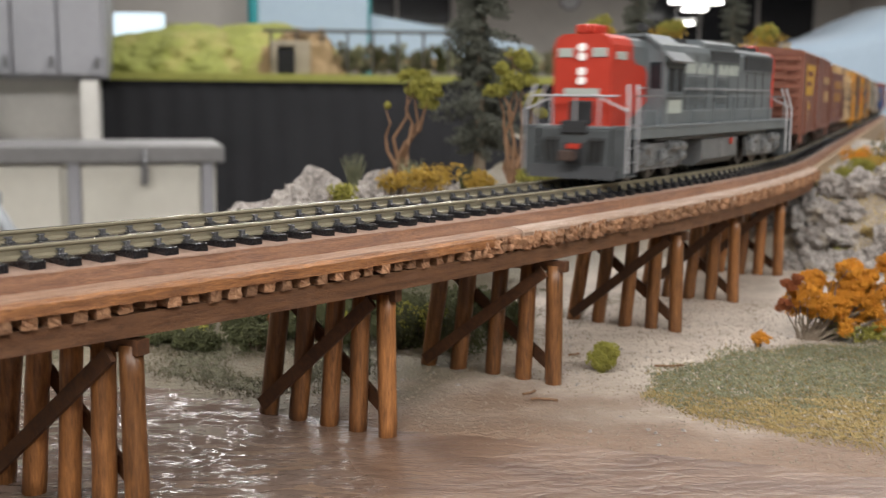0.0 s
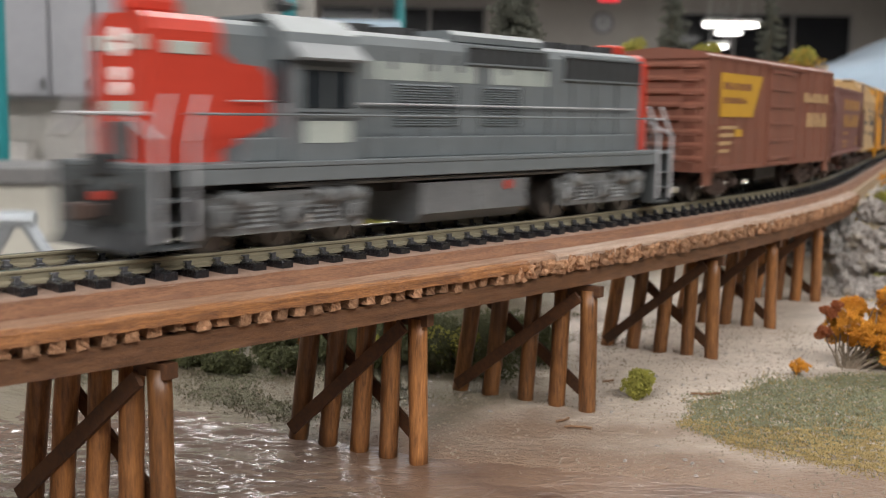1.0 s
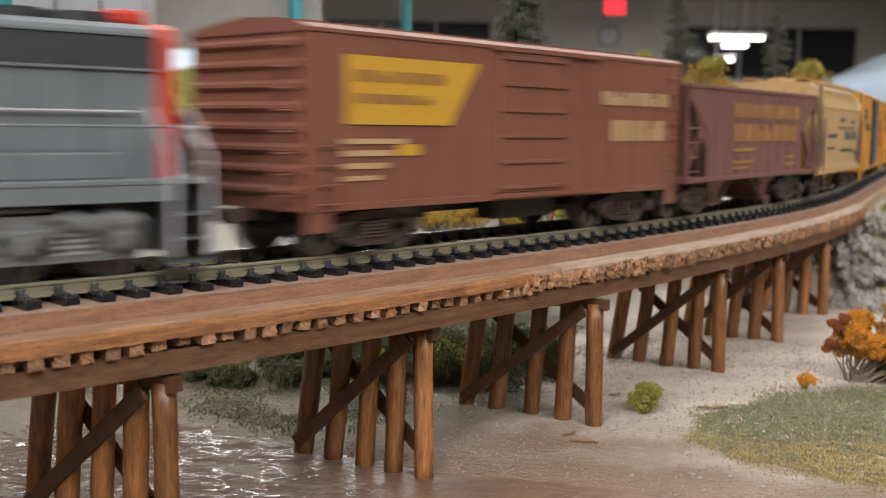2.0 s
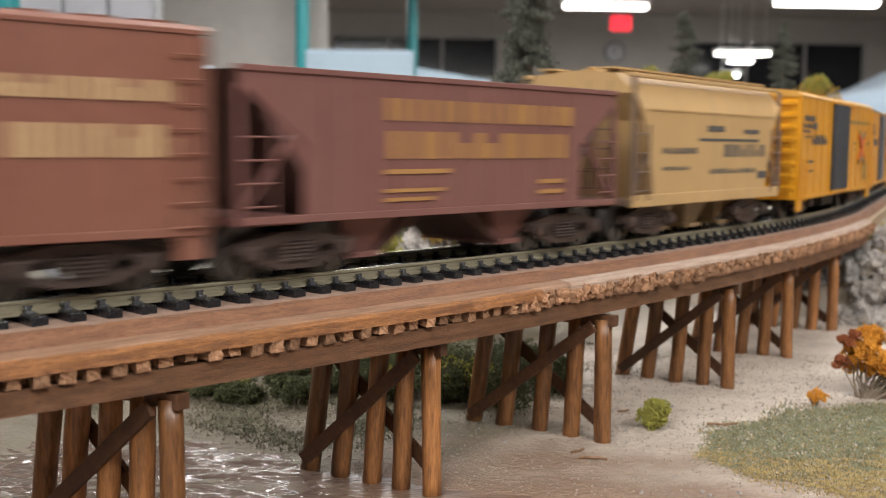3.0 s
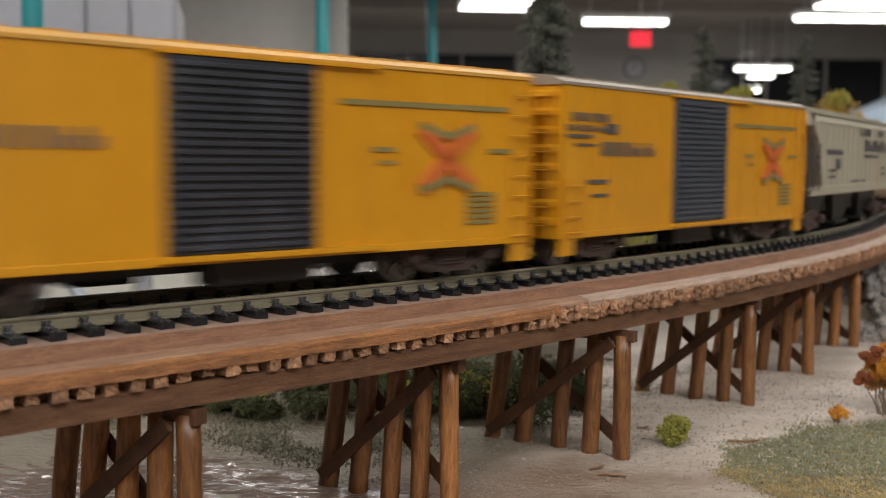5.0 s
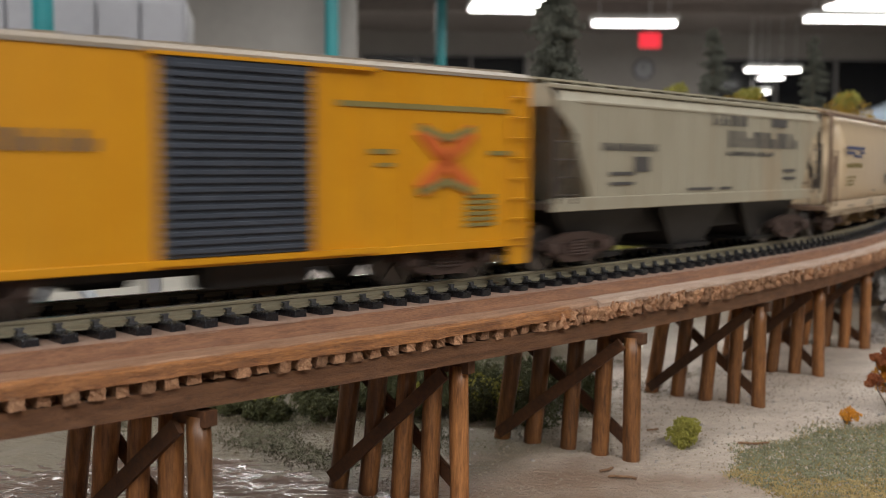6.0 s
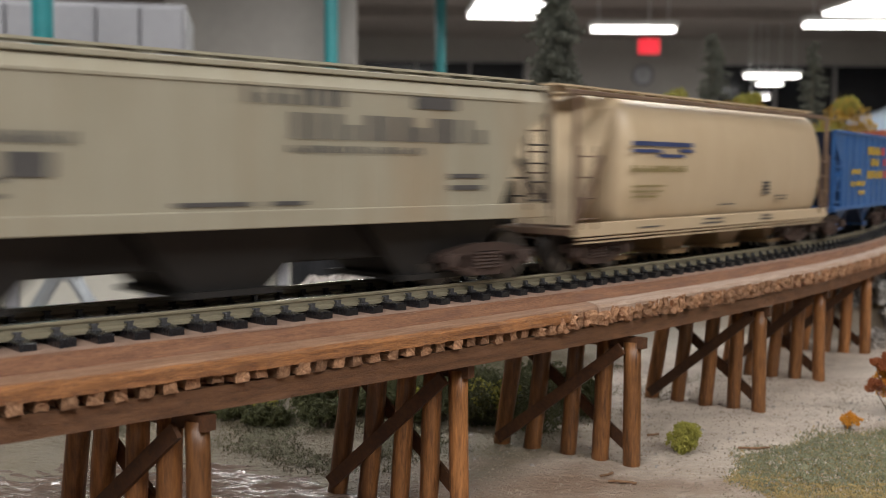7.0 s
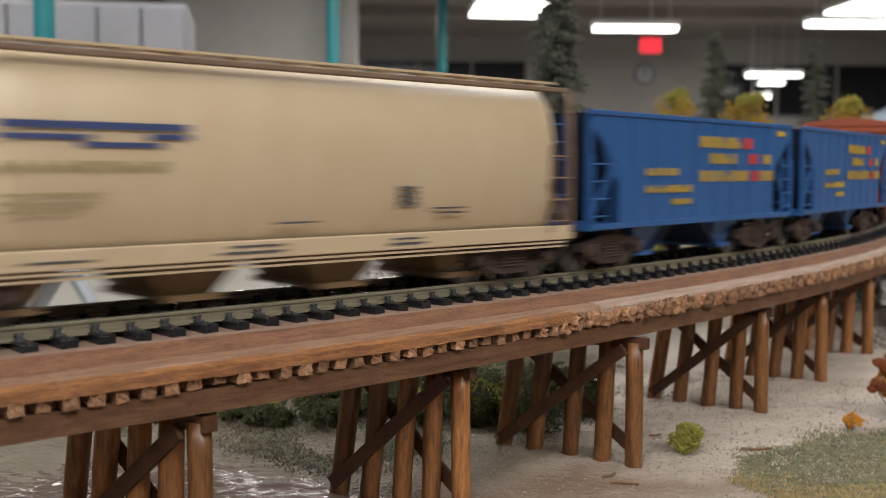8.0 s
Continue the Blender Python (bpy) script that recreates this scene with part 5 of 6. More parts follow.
            for xx in (x - sx * 0.4, x - sx * 7.6):
                rod(bm, (xx, sy * (HW + 0.2), 3.5), (xx, sy * (HW + 0.2), 21.5), 0.42, n=8)
                rod(bm, (xx, sy * (HW + 0.2), 21.5), (xx - sx * 3.5, sy * (HW - 1.5), 30.0), 0.42, n=8)
            rod(bm, (x - sx * 0.4, sy * HW, 22), (x - sx * 0.4, sy * 6, 27), 0.35, n=8)
            part("stair_handrail", bm, SILVER, c, "silver stair handrail")
        bm = B()
        rod(bm, (x, -HW + 3, 26.5), (x, HW - 3, 26.5), 0.35, n=8)
        for y in (-8, 0, 8):
            rod(bm, (x, y, deck), (x, y, 26.5), 0.3, n=8)
        part("end_handrail", bm, SILVER, c)
    for sy in (-1, 1):
        bm = B()
        rod(bm, (L - 11, sy * (HW - 0.6), 26.6), (-L + 11, sy * (HW - 0.6), 26.6), 0.3, n=6)
        for i in range(8):
            x = (L - 13) * (1 - 2 * i / 7)
            rod(bm, (x, sy * (HW - 0.6), deck - 0.2), (x, sy * (HW - 0.6), 26.6), 0.24, n=6)
        part("side_handrail", bm, GREY, c)
    tank = [(-15.5, 11.6), (-15.5, 4.5), (-12.5, 2.2), (12.5, 2.2), (15.5, 4.5), (15.5, 11.6)]
    part("fuel_tank", prism(B(), tank, -21, 18, axis="x"), TRUCK_GREY, c, "grey fuel tank")
    for sy in (-1, 1):
        part("filler_cap", rod(B(), (-13, sy * 15.3, 10.2), (-13, sy * 16.3, 10.2), 1.2, n=10), RED, c, "red fuel filler cap")
        part("tank_strap", box(B(), -2.4, -1.6, *sorted((sy * 15.4, sy * 15.8)), 4.6, 11.5), TRUCK_DARK, c)
        part("air_pipe", rod(B(), (60, sy * 14.6, 12.6), (-60, sy * 14.6, 12.6), 0.5, n=8), TRUCK_DARK, c)
    for sx in (-1, 1):
        truck(c, sx * 56, (-17, 0, 17), 6.0, TRUCK_DARK, 1.32)
    return c


locomotive(186.0, 370.5)

BROWN = paint("boxcar_brown", (0.23, 0.088, 0.055), (0.165, 0.06, 0.038), 0.55, spots=(0.19, 0.085, 0.058), scale=30, streaks=(0.15, 0.065, 0.045))
GOLD = paint("faded_gold", (0.58, 0.33, 0.03), (0.46, 0.25, 0.02), 0.6, scale=150)
BUFF = paint("buff_lettering", (0.50, 0.33, 0.17), (0.38, 0.24, 0.12), 0.7, scale=150)
c, hb = boxcar("brown_boxcar", "weathered brown boxcar with a yellow panel mark", 384.5, 533.0, BROWN, BROWN, BROWN, 10.0, 46.0, 48.6, (-14, 13), 8)
bm = B()
prism(bm, [(62, 27.5), (62, 41.5), (20, 41.5), (30, 27.5)], HW + 0.25, HW + 0.4)
part("yellow_panel", bm, GOLD, c, "slanted yellow panel")
marks(c, BROWN, word(32, 60, 36.2, 38.6, 8, 2) + word(36, 60, 31.8, 33.8, 7, 5), y=HW + 0.5, both=False)
marks(c, BUFF, word(-66, -31, 33.6, 37.2, 9, 6, 0.1) + word(-66, -36, 24, 29.6, 7, 7, 0.1) + [(44, 63, 23.5, 24.6), (48, 63, 21, 22.2), (50, 63, 18.4, 19.6), (52, 63, 16, 17.0)], y=HW + 0.36)
marks(c, GOLD, [(40, 47, 21, 23.4)], y=HW + 0.4, both=False)

MAROON = paint("maroon_hopper_paint", (0.205, 0.088, 0.073), (0.16, 0.066, 0.057), 0.6, spots=(0.21, 0.10, 0.078), scale=30, streaks=(0.17, 0.085, 0.07))
# darker copy of the maroon, with the shade of the open ends in it
MAROON_SHADED = paint("maroon_in_shade", (0.10, 0.045, 0.035), (0.06, 0.03, 0.025), 0.8)
DULL_GOLD = paint("dull_gold_lettering", (0.42, 0.22, 0.07), (0.32, 0.16, 0.05), 0.7, scale=150)
c, hb = open_hopper("maroon_hopper", "maroon open hopper car with dull gold lettering", 533.5, 660.0, MAROON, DULL_GOLD, 12.2, 40.8, 16, 9, MAROON_SHADED)
marks(c, DULL_GOLD, word(-42, 25, 31.6, 36.2, 8, 8) + word(-40, 24, 23.6, 29.4, 7, 9) + [(4, 24, 20.4, 21.4), (6, 24, 16.5, 17.3), (9, 24, 14.6, 15.4), (-38, -28, 17.5, 18.5), (-38, -28, 15, 16)], y=HW + 0.4)

TAN = paint("tan_hopper_paint", (0.52, 0.335, 0.145), (0.43, 0.27, 0.115), 0.55, spots=(0.44, 0.29, 0.15), scale=25, streaks=(0.40, 0.27, 0.14))
INK = paint("dark_lettering", (0.10, 0.092, 0.088), (0.06, 0.058, 0.058), 0.6)
# darker brown than the tan body, for the bays below
TAN_LOW = paint("dark_tan_bays", (0.27, 0.175, 0.085), (0.16, 0.10, 0.05), 0.6, scale=60)
SHAPE_TAN = [(HW - 1, 9.8), (HW, 12.0), (HW, 37.0), (HW - 3.2, 44.0), (HW - 5.5, 46.6), (0.01, 47.6)]
c, hb = covered_hopper("tan_covered_hopper", "tan covered hopper car with sloping upper sides", 664.0, 774.0, TAN, INK, 11.5, 47.2, 13, SHAPE_TAN, 3, TAN_LOW, TAN, 0, bay_w=9)
marks(c, INK, word(-40, -6, 23.6, 27.6, 6, 3) + [(-34, 12, 28.4, 29.3), (-34, -22, 31, 32.4), (-6, 6, 31.4, 33.2), (-42, -34, 16.4, 18.8)] + word(13, 36, 24.6, 26.4, 9, 61) + word(18, 36, 19.8, 21.0, 7, 62) + word(-32, 4, 18.4, 20.0, 13, 63), y=HW + 0.12)

YELLOW = paint("yellow_boxcar_paint", (0.64, 0.29, 0.005), (0.53, 0.225, 0.004), 0.45, spots=(0.52, 0.25, 0.015), scale=25, streaks=(0.50, 0.235, 0.012))
ROOF_Y = paint("yellow_roof", (0.58, 0.29, 0.03), (0.45, 0.25, 0.06), 0.6)
ROOF_G = paint("pale_galvanised_roof", (0.30, 0.25, 0.19), (0.22, 0.18, 0.135), 0.6)
BLACKDOOR = paint("black_ribbed_door", (0.035, 0.037, 0.045), (0.022, 0.023, 0.028), 0.45, spots=(0.06, 0.065, 0.08))
BLUEDOOR = paint("slate_ribbed_door", (0.055, 0.065, 0.085), (0.035, 0.042, 0.055), 0.45)
RUST_RED = paint("faded_red_mark", (0.55, 0.10, 0.02), (0.5, 0.14, 0.02), 0.6)
OLIVE_MARK = paint("olive_grey_mark", (0.24, 0.19, 0.06), (0.17, 0.14, 0.05), 0.6)
for k, (fr_, re_, door_m, roof_m, lab) in enumerate(((789.0, 946.0, BLACKDOOR, ROOF_Y, "yellow boxcar with a black ribbed door"), (951.5, 1107.0, BLUEDOOR, ROOF_G, "yellow boxcar with a slate ribbed door and pale roof"))):
    c, hb = boxcar("yellow_boxcar", lab, fr_, re_, YELLOW, door_m, roof_m, 7.6, 45.6, 48.2, (-13.5, 19), 8)
    marks(c, INK, word(30, 58, 28.0, 31.6, 6, 13 + k) + word(54, 72, 36.5, 38.6, 5, 67) + word(56, 74, 34.0, 35.6, 6, 68) + [(50, 56, 33.6, 36.2), (62, 74, 32.4, 33.2), (60, 70, 30.4, 31.0), (54, 64, 21, 22.0), (54, 62, 17.6, 18.4)], y=HW + 0.36)
    marks(c, OLIVE_MARK, [(-68, -20, 37.5, 38.6), (-34, -28, 28.2, 29.2), (-70, -62, 28.2, 29.2), (-34, -30, 25.6, 26.4), ] + [(-64, -55, 12.5 + 1.25 * q, 13.3 + 1.25 * q) for q in range(6)], y=HW + 0.36)
    for sgn in (-1, 1):
        bm = B()
        bar(bm, (-49 - sgn * 7.5, HW + 0.5, 20.5 if sgn > 0 else 20.5), (-49 + sgn * 7.5, HW + 0.5, 33.5), 0.6, 3.4)
        part("cross_mark", bm, RUST_RED, c, "faded red crossed bars")
    bm = B()
    for z, dz in ((34.0, 2.4), (20.2, -2.4)):
        bar(bm, (-57, HW + 0.62, z), (-49, HW + 0.62, z - dz), 0.4, 1.5)
        bar(bm, (-41, HW + 0.62, z), (-49, HW + 0.62, z - dz), 0.4, 1.5)
    part("chevron_mark", bm, OLIVE_MARK, c, "grey chevrons")

PGREY = paint("pale_grey_hopper_paint", (0.38, 0.35, 0.27), (0.32, 0.29, 0.215), 0.6, spots=(0.33, 0.22, 0.12), scale=26, stretch=(1, 1, 0.25), streaks=(0.30, 0.25, 0.17))
# near black brown for this car's open ends
DARK_END = paint("dark_end_frame", (0.085, 0.065, 0.05), (0.04, 0.032, 0.026), 0.65, scale=90, bump=0.3)
SHAPE_G = [(HW - 1, 15.0), (HW, 16.5), (HW, 41.5), (HW - 1.5, 43.8), (HW - 3.5, 45.4), (0.01, 46.6)]
c, hb = covered_hopper("grey_covered_hopper", "stained pale grey covered hopper car with black bays", 1110.0, 1279.5, PGREY, INK, 16.4, 46.0, 17, SHAPE_G, 3, BLACK, PGREY, 14, end_m=DARK_END, bay_w=22)
# added block that fills the dark span between the bays
part("center_sill", box(B(), -58, 58, -9, 9, 7.0, 16.0, 0.4), BLACK, c, "black block filling the dark underside")
marks(c, INK, word(-62, -8, 31.6, 36.6, 6, 15) + word(-22, 2, 38, 41.2, 4, 64) + word(-42, -8, 29, 30.4, 9, 65) + word(34, 62, 29.8, 31.8, 10, 66) + [(-52, -40, 38.5, 41.0), (38, 46, 24.4, 28.4), (46, 58, 23.5, 24.4), (46, 58, 21, 21.8), (-60, -50, 24, 25), (-60, -50, 21.5, 22.5), (0, 16, 19.0, 19.8), (-12, -4, 19.0, 19.8)], y=HW + 0.32)

CREAMP = paint("cream_hopper_paint", (0.58, 0.465, 0.315), (0.49, 0.37, 0.235), 0.38, spots=(0.50, 0.36, 0.22), scale=22, stretch=(1, 1, 0.4), streaks=(0.50, 0.38, 0.25))
BLUE_MARK = paint("blue_mark", (0.05, 0.075, 0.20), None, 0.5)
arc_shape = [(6.0, 10.8)] + [(11.5 + (HW - 11.5) * math.cos(a), 27.0 + 18.4 * math.sin(a)) for a in [math.radians(-62 + 14 * i) for i in range(11)]] + [(8.0, 45.9), (0.01, 46.2)]
c, hb = covered_hopper("cream_cylindrical_hopper", "cream covered hopper car with a rounded tank body", 1284.0, 1452.5, CREAMP, INK, 11.0, 46.0, 11, arc_shape, 4, TAN_LOW, CREAMP, 0, tank=True)
marks(c, BLUE_MARK, [(22, 56, 32.4, 33.6), (27, 42, 29.4, 30.3), (22, 30, 30.9, 31.8), (40, 56, 30.6, 31.5)], y=HW + 0.25, name="blue_stripes")
marks(c, OLIVE_MARK, word(26, 56, 25.4, 27.2, 9, 41) + word(38, 56, 21.4, 22.0, 6, 42) + word(40, 56, 20.0, 20.6, 6, 43) + word(42, 56, 18.6, 19.2, 5, 44), y=HW + 0.25)
marks(c, INK, [(-32, -27, 18.5 + 1.1 * q, 19.2 + 1.1 * q) for q in range(4)] + [(-46, -36, 17.6, 18.0), (-46, -38, 16.6, 17.0), (-6, 4, 15.6, 16.0)], y=HW + 0.1)
marks(c, INK, [(2, 16, 10.4, 10.9), (2, 14, 11.6, 12.0), (-34, -24, 10.4, 10.9), (-33, -25, 11.5, 11.9), (40, 52, 10.6, 11.0)], y=HW + 0.45)

BLUE = paint("blue_hopper_paint", (0.026, 0.115, 0.33), (0.02, 0.088, 0.26), 0.45)
# the recessed slope sheets' shade is painted as a deeper blue
BLUE_SHADED = paint("blue_in_shade", (0.012, 0.03, 0.085), None, 0.7)
GOLDB = paint("yellow_lettering", (0.62, 0.40, 0.03), None, 0.6)
REDB = paint("red_lettering", (0.55, 0.05, 0.05), None, 0.6)
for k, (fr_, re_) in enumerate(((1454.0, 1579.0), (1584.0, 1708.0))):
    c, hb = open_hopper("blue_hopper", "blue open hopper car with yellow lettering", fr_, re_, BLUE, GOLDB, 12.0, 40.6, 14, 8, BLUE_SHADED)
    marks(c, GOLDB, word(-22, 4, 32.6, 35.8, 6, 21) + word(-20, -2, 28, 31, 4, 22) + word(-44, -38, 28, 31, 1, 3) + word(-28, 4, 22.8, 26, 7, 23) + word(-46, -36, 22.8, 26, 2, 4) + word(16, 34, 24.6, 26.6, 5, 24) + word(8, 34, 20, 22, 7, 25) + word(8, 20, 16.6, 18.2, 4, 26) + [(-54, -48, 37, 38.6)], y=HW + 0.42)
    marks(c, REDB, [(-30, -24, 32.6, 35.8), (-34, -28, 28, 31), (-35, -30, 22.8, 26)], y=HW + 0.42)

REDBOX = paint("oxide_red_boxcar", (0.34, 0.075, 0.03), (0.26, 0.055, 0.024), 0.6)
c, hb = boxcar("red_boxcar", "oxide red boxcar at the tail of the train", 1712.0, 1850.0, REDBOX, REDBOX, REDBOX, 10.0, 46.0, 48.6, (-14, 13), 8)

# ---- scenery of the layout ----
def clumps(bm, centre, radius, n, size, rng, squash=1.0):
    """Small crumpled leaf flakes scattered through a ball."""
    for _ in range(n):
        while True:
            p = Vector((rng.uniform(-1, 1), rng.uniform(-1, 1), rng.uniform(-1, 1)))
            if p.length < 1:
                break
        p = Vector(centre) + Vector((p.x * radius, p.y * radius, p.z * radius * squash))
        q = Euler((rng.uniform(0, 6.3), rng.uniform(0, 6.3), rng.uniform(0, 6.3))).to_matrix()
        s = size * rng.uniform(0.6, 1.3)
        vs = [bm.verts.new(p + q @ Vector(c) * s) for c in ((0.9, 0, 0.1), (-0.4, 0.8, -0.1), (-0.5, -0.7, 0.15), (0.05, 0.05, 0.75))]
        for f in ((0, 1, 3), (1, 2, 3), (2, 0, 3), (0, 2, 1)):
            bm.faces.new([vs[i] for i in f])


def bush(name, label, x, y, z, r, h, material, seed, n=500, leaf=0.9, group="", blobs=9):
    rng = random.Random(seed)
    top = empty(name, label, "bush", group, m=pose(x / 1000, y / 1000, z / 1000))
    bm = B()
    for k in range(5):
        a = rng.uniform(0, 6.3)
        rod(bm, (0, 0, -1.5), (math.cos(a) * r * 0.5, math.sin(a) * r * 0.5, h * 0.6), 0.5, 0.2, 6)
    part("stem", bm, M["twig"], top)
    bm = B()
    for k in range(blobs):
        a, d = rng.uniform(0, 6.3), r * math.sqrt(rng.uniform(0, 1)) * 0.75
        clumps(bm, (math.cos(a) * d, math.sin(a) * d, h * rng.uniform(0.25, 0.8)), r * 0.42, n // blobs, leaf, rng, h / (2 * r) + 0.3)
    part("foliage", bm, material, top)
    return top


def branchy(name, label, x, y, z, tips, trunk_m, leaf_m, seed, leaf=0.9, n=260, category="bush", thick=1.1):
    """A bare twisted stem that forks to clumps of foliage: tips are (dx, dy, dz, radius)."""
    rng = random.Random(seed)
    top = empty(name, label, category, m=pose(x / 1000, y / 1000, z / 1000))
    bm = B()
    for dx, dy, dz, r in tips:
        p = Vector((rng.uniform(-0.6, 0.6), rng.uniform(-0.6, 0.6), -2))
        end = Vector((dx, dy, dz))
        for k in range(5):
            q = Vector((0, 0, -2)).lerp(end, (k + 1) / 5) + Vector((rng.uniform(-1, 1), rng.uniform(-1, 1), rng.uniform(-0.5, 0.5))) * 0.07 * end.length
            rod(bm, p, q, thick * (1 - k * 0.16), thick * (1 - (k + 1) * 0.16), 7)
            p = q
        for k in range(5):
            a = rng.uniform(0, 6.3)
            rod(bm, p, p + Vector((math.cos(a) * r * 0.7, math.sin(a) * r * 0.7, rng.uniform(-0.2, 0.7) * r)), thick * 0.2, thick * 0.1, 5)
    part("stem", bm, trunk_m, top)
    for i, (dx, dy, dz, r) in enumerate(tips):
        bm = B()
        for k in range(5):
            clumps(bm, (dx + rng.uniform(-0.5, 0.5) * r, dy + rng.uniform(-0.5, 0.5) * r, dz + rng.uniform(-0.4, 0.5) * r), r * 0.6, n // 5, leaf, rng, 0.75)
        part("foliage", bm, leaf_m[i % len(leaf_m)] if isinstance(leaf_m, list) else leaf_m, top)
    return top


def evergreen(x, y, z, height, width, seed, n=90):
    rng = random.Random(seed)
    top = empty("evergreen_tree", "dark grey green model evergreen tree", "tree", "evergreens", m=pose(x / 1000, y / 1000, z / 1000))
    part("trunk", rod(B(), (0, 0, -4), (0, 0, height * 0.96), width * 0.07, 0.3, 10), M["twig"], top)
    bm = B()
    for k in range(n):
        u = 0.12 + 0.88 * (k + rng.random()) / n
        rad = width * 0.5 * (1 - u ** 2.6) ** 0.8 * rng.uniform(0.5, 1.1) * (0.8 + 0.2 * math.sin(u * 23 + seed)) + width * 0.07
        a = rng.uniform(0, 6.3)
        for j in range(5):
            d = rad * (j + 0.6) / 5
            clumps(bm, (math.cos(a) * d, math.sin(a) * d, height * u - d * 0.25), width * 0.07, 16, width * 0.022, rng, 0.7)
    part("crown", bm, M["evergreen"], top)


evergreen(56, 545, 36, 134, 47, 1, 230)
evergreen(197, 805, 60, 115, 40, 2, 130)
evergreen(270, 805, 60, 110, 34, 3, 120)

branchy("olive_tree", "small model tree with twisted brown stem and olive foliage", 12, 495, 40, [(9, 0, 41, 6), (15, 2, 35, 5), (-3, 0, 33, 1.2), (13, 4, 45, 5), (18, 1, 40, 4), (5, 0, 46, 4)], M["brown_twig"], M["olive"], 5, category="tree", leaf=1.2, thick=1.1)
branchy("olive_tree", "small model tree with forked stem and olive foliage", 65, 492, 40, [(1, 0, 44, 7), (-7, 3, 38, 6), (9, 0, 37, 6), (3, 2, 54, 6), (-4, 1, 49, 5), (8, 2, 46, 5), (13, 0, 30, 4)], M["brown_twig"], M["olive"], 6, category="tree", leaf=1.2, thick=1.1)
for i, (x, y, z, r) in enumerate(((157, 757, 62, 17), (207, 756, 60, 17), (258, 706, 55, 18))):
    branchy("autumn_tree", "yellow olive model tree", x, y, z, [(0, 0, 52, r), (-12, 0, 42, r * 0.8), (12, 2, 44, r * 0.8), (2, 0, 64, r * 0.6)], M["twig"], [M["yellowveg"], M["olive"]], 20 + i, category="tree", leaf=1.6, thick=1.6, n=320)

# rocks behind the track
for i, (x, y, z, a, b, c_) in enumerate(((-42, 424, 20, 23, 16, 16), (-24, 446, 26, 24, 14, 19), (3, 447, 27, 16, 11, 18), (30, 454, 29, 20, 13, 12), (-12, 436, 24, 11, 9, 13), (-56, 420, 19, 15, 10, 12), (52, 440, 30, 13, 9, 9), (76, 446, 31, 12, 9, 9), (12, 432, 29, 9, 7, 8))):
    rk = tagged(lumpy("rock", a, b, c_, M["rock"], i + 2, unit=0.001, n=5, amp=0.30, freq=1.5, crag=0.16), "pale grey plaster rock beside the track", "rock", "rocks")
    rk.matrix_world = pose(x / 1000, y / 1000, z / 1000, 0, 0, i * 50)
for i, (x, y, z, r, h, m_) in enumerate(((14, 440, 38, 10, 11, "yellowveg"), (30, 443, 38, 13, 12, "yellowveg"), (46, 446, 38, 9, 10, "yellowveg"), (70, 455, 38, 12, 9, "olive"), (-12, 420, 36, 9, 8, "olive"), (85, 465, 40, 10, 8, "olive"))):
    bush("low_brush", "low %s brush beside the track" % ("yellow" if m_ == "yellowveg" else "olive green"), x, y, z, r, h, M[m_], 40 + i, 420, 1.0, "trackside brush")


def tuft(x, y, z, h, n, material, seed):
    rng = random.Random(seed)
    bm = B()
    for _ in range(n):
        a, l = rng.uniform(0, 6.3), rng.uniform(0.15, 0.5)
        d = Vector((math.cos(a) * l, math.sin(a) * l, 1)).normalized() * h * rng.uniform(0.6, 1.1)
        b = Vector((rng.uniform(-1.5, 1.5), rng.uniform(-1.5, 1.5), -0.5))
        rod(bm, b, b + d, 0.28, 0.05, 4)
    t = tagged(part("grass_tuft", bm, material, None), "upright green grass tuft", "grass tuft", "tufts")
    t.matrix_world = pose(x / 1000, y / 1000, z / 1000)


tuft(-6, 452, 40, 14, 90, M["green_turf"], 1)
tuft(18, 458, 37, 15, 90, M["green_turf"], 2)
tuft(42, 462, 36, 13, 70, M["darkgreen"], 3)

# the abutment: rocks at the far end of the trestle
rng = random.Random(14)
for i, (x, y, z, a, b, c_, m_) in enumerate(((206, 500, 20, 12, 9, 17, "darkrock"), (190, 513, 18, 14, 10, 19, "darkrock"), (236, 508, 24, 17, 10, 15, "rock"), (266, 520, 24, 20, 12, 16, "rock"), (250, 498, 13, 12, 8, 9, "rock"), (222, 489, 13, 10, 7, 8, "rock"), (300, 535, 26, 22, 14, 16, "rock"))):
    rk = tagged(lumpy("rock", a, b, c_, M[m_], i + 12, unit=0.001, n=5, amp=0.36, freq=1.9, crag=0.26), "grey craggy rock of the river bank", "rock", "rocks")
    rk.matrix_world = pose(x / 1000, y / 1000, z / 1000, 0, 0, i * 70)
for row, s in enumerate((396, 402, 408, 414, 421, 429, 438)):
    for k in range(6):
        o = 2 + k * 8.5 + rng.uniform(-3, 3) + (row % 2) * 4
        x, y, _ = spot(s + rng.uniform(-2, 2), -o, RT)
        z = ground_height(x, y)
        if (z > 30 and o < 15) or rng.random() < 0.12:
            continue
        rk = tagged(lumpy("rock", rng.uniform(5.5, 11), rng.uniform(4.5, 8), rng.uniform(4, 8), M["rock"], 40 + row * 9 + k, unit=0.001, n=4, amp=0.40, freq=1.7, flat=False, crag=0.22), "grey weathered rock stacked on the bank", "rock", "bank rocks")
        rk.matrix_world = pose(x / 1000, y / 1000, (z - 0.5) / 1000, rng.uniform(-30, 30), rng.uniform(-30, 30), rng.uniform(0, 360))
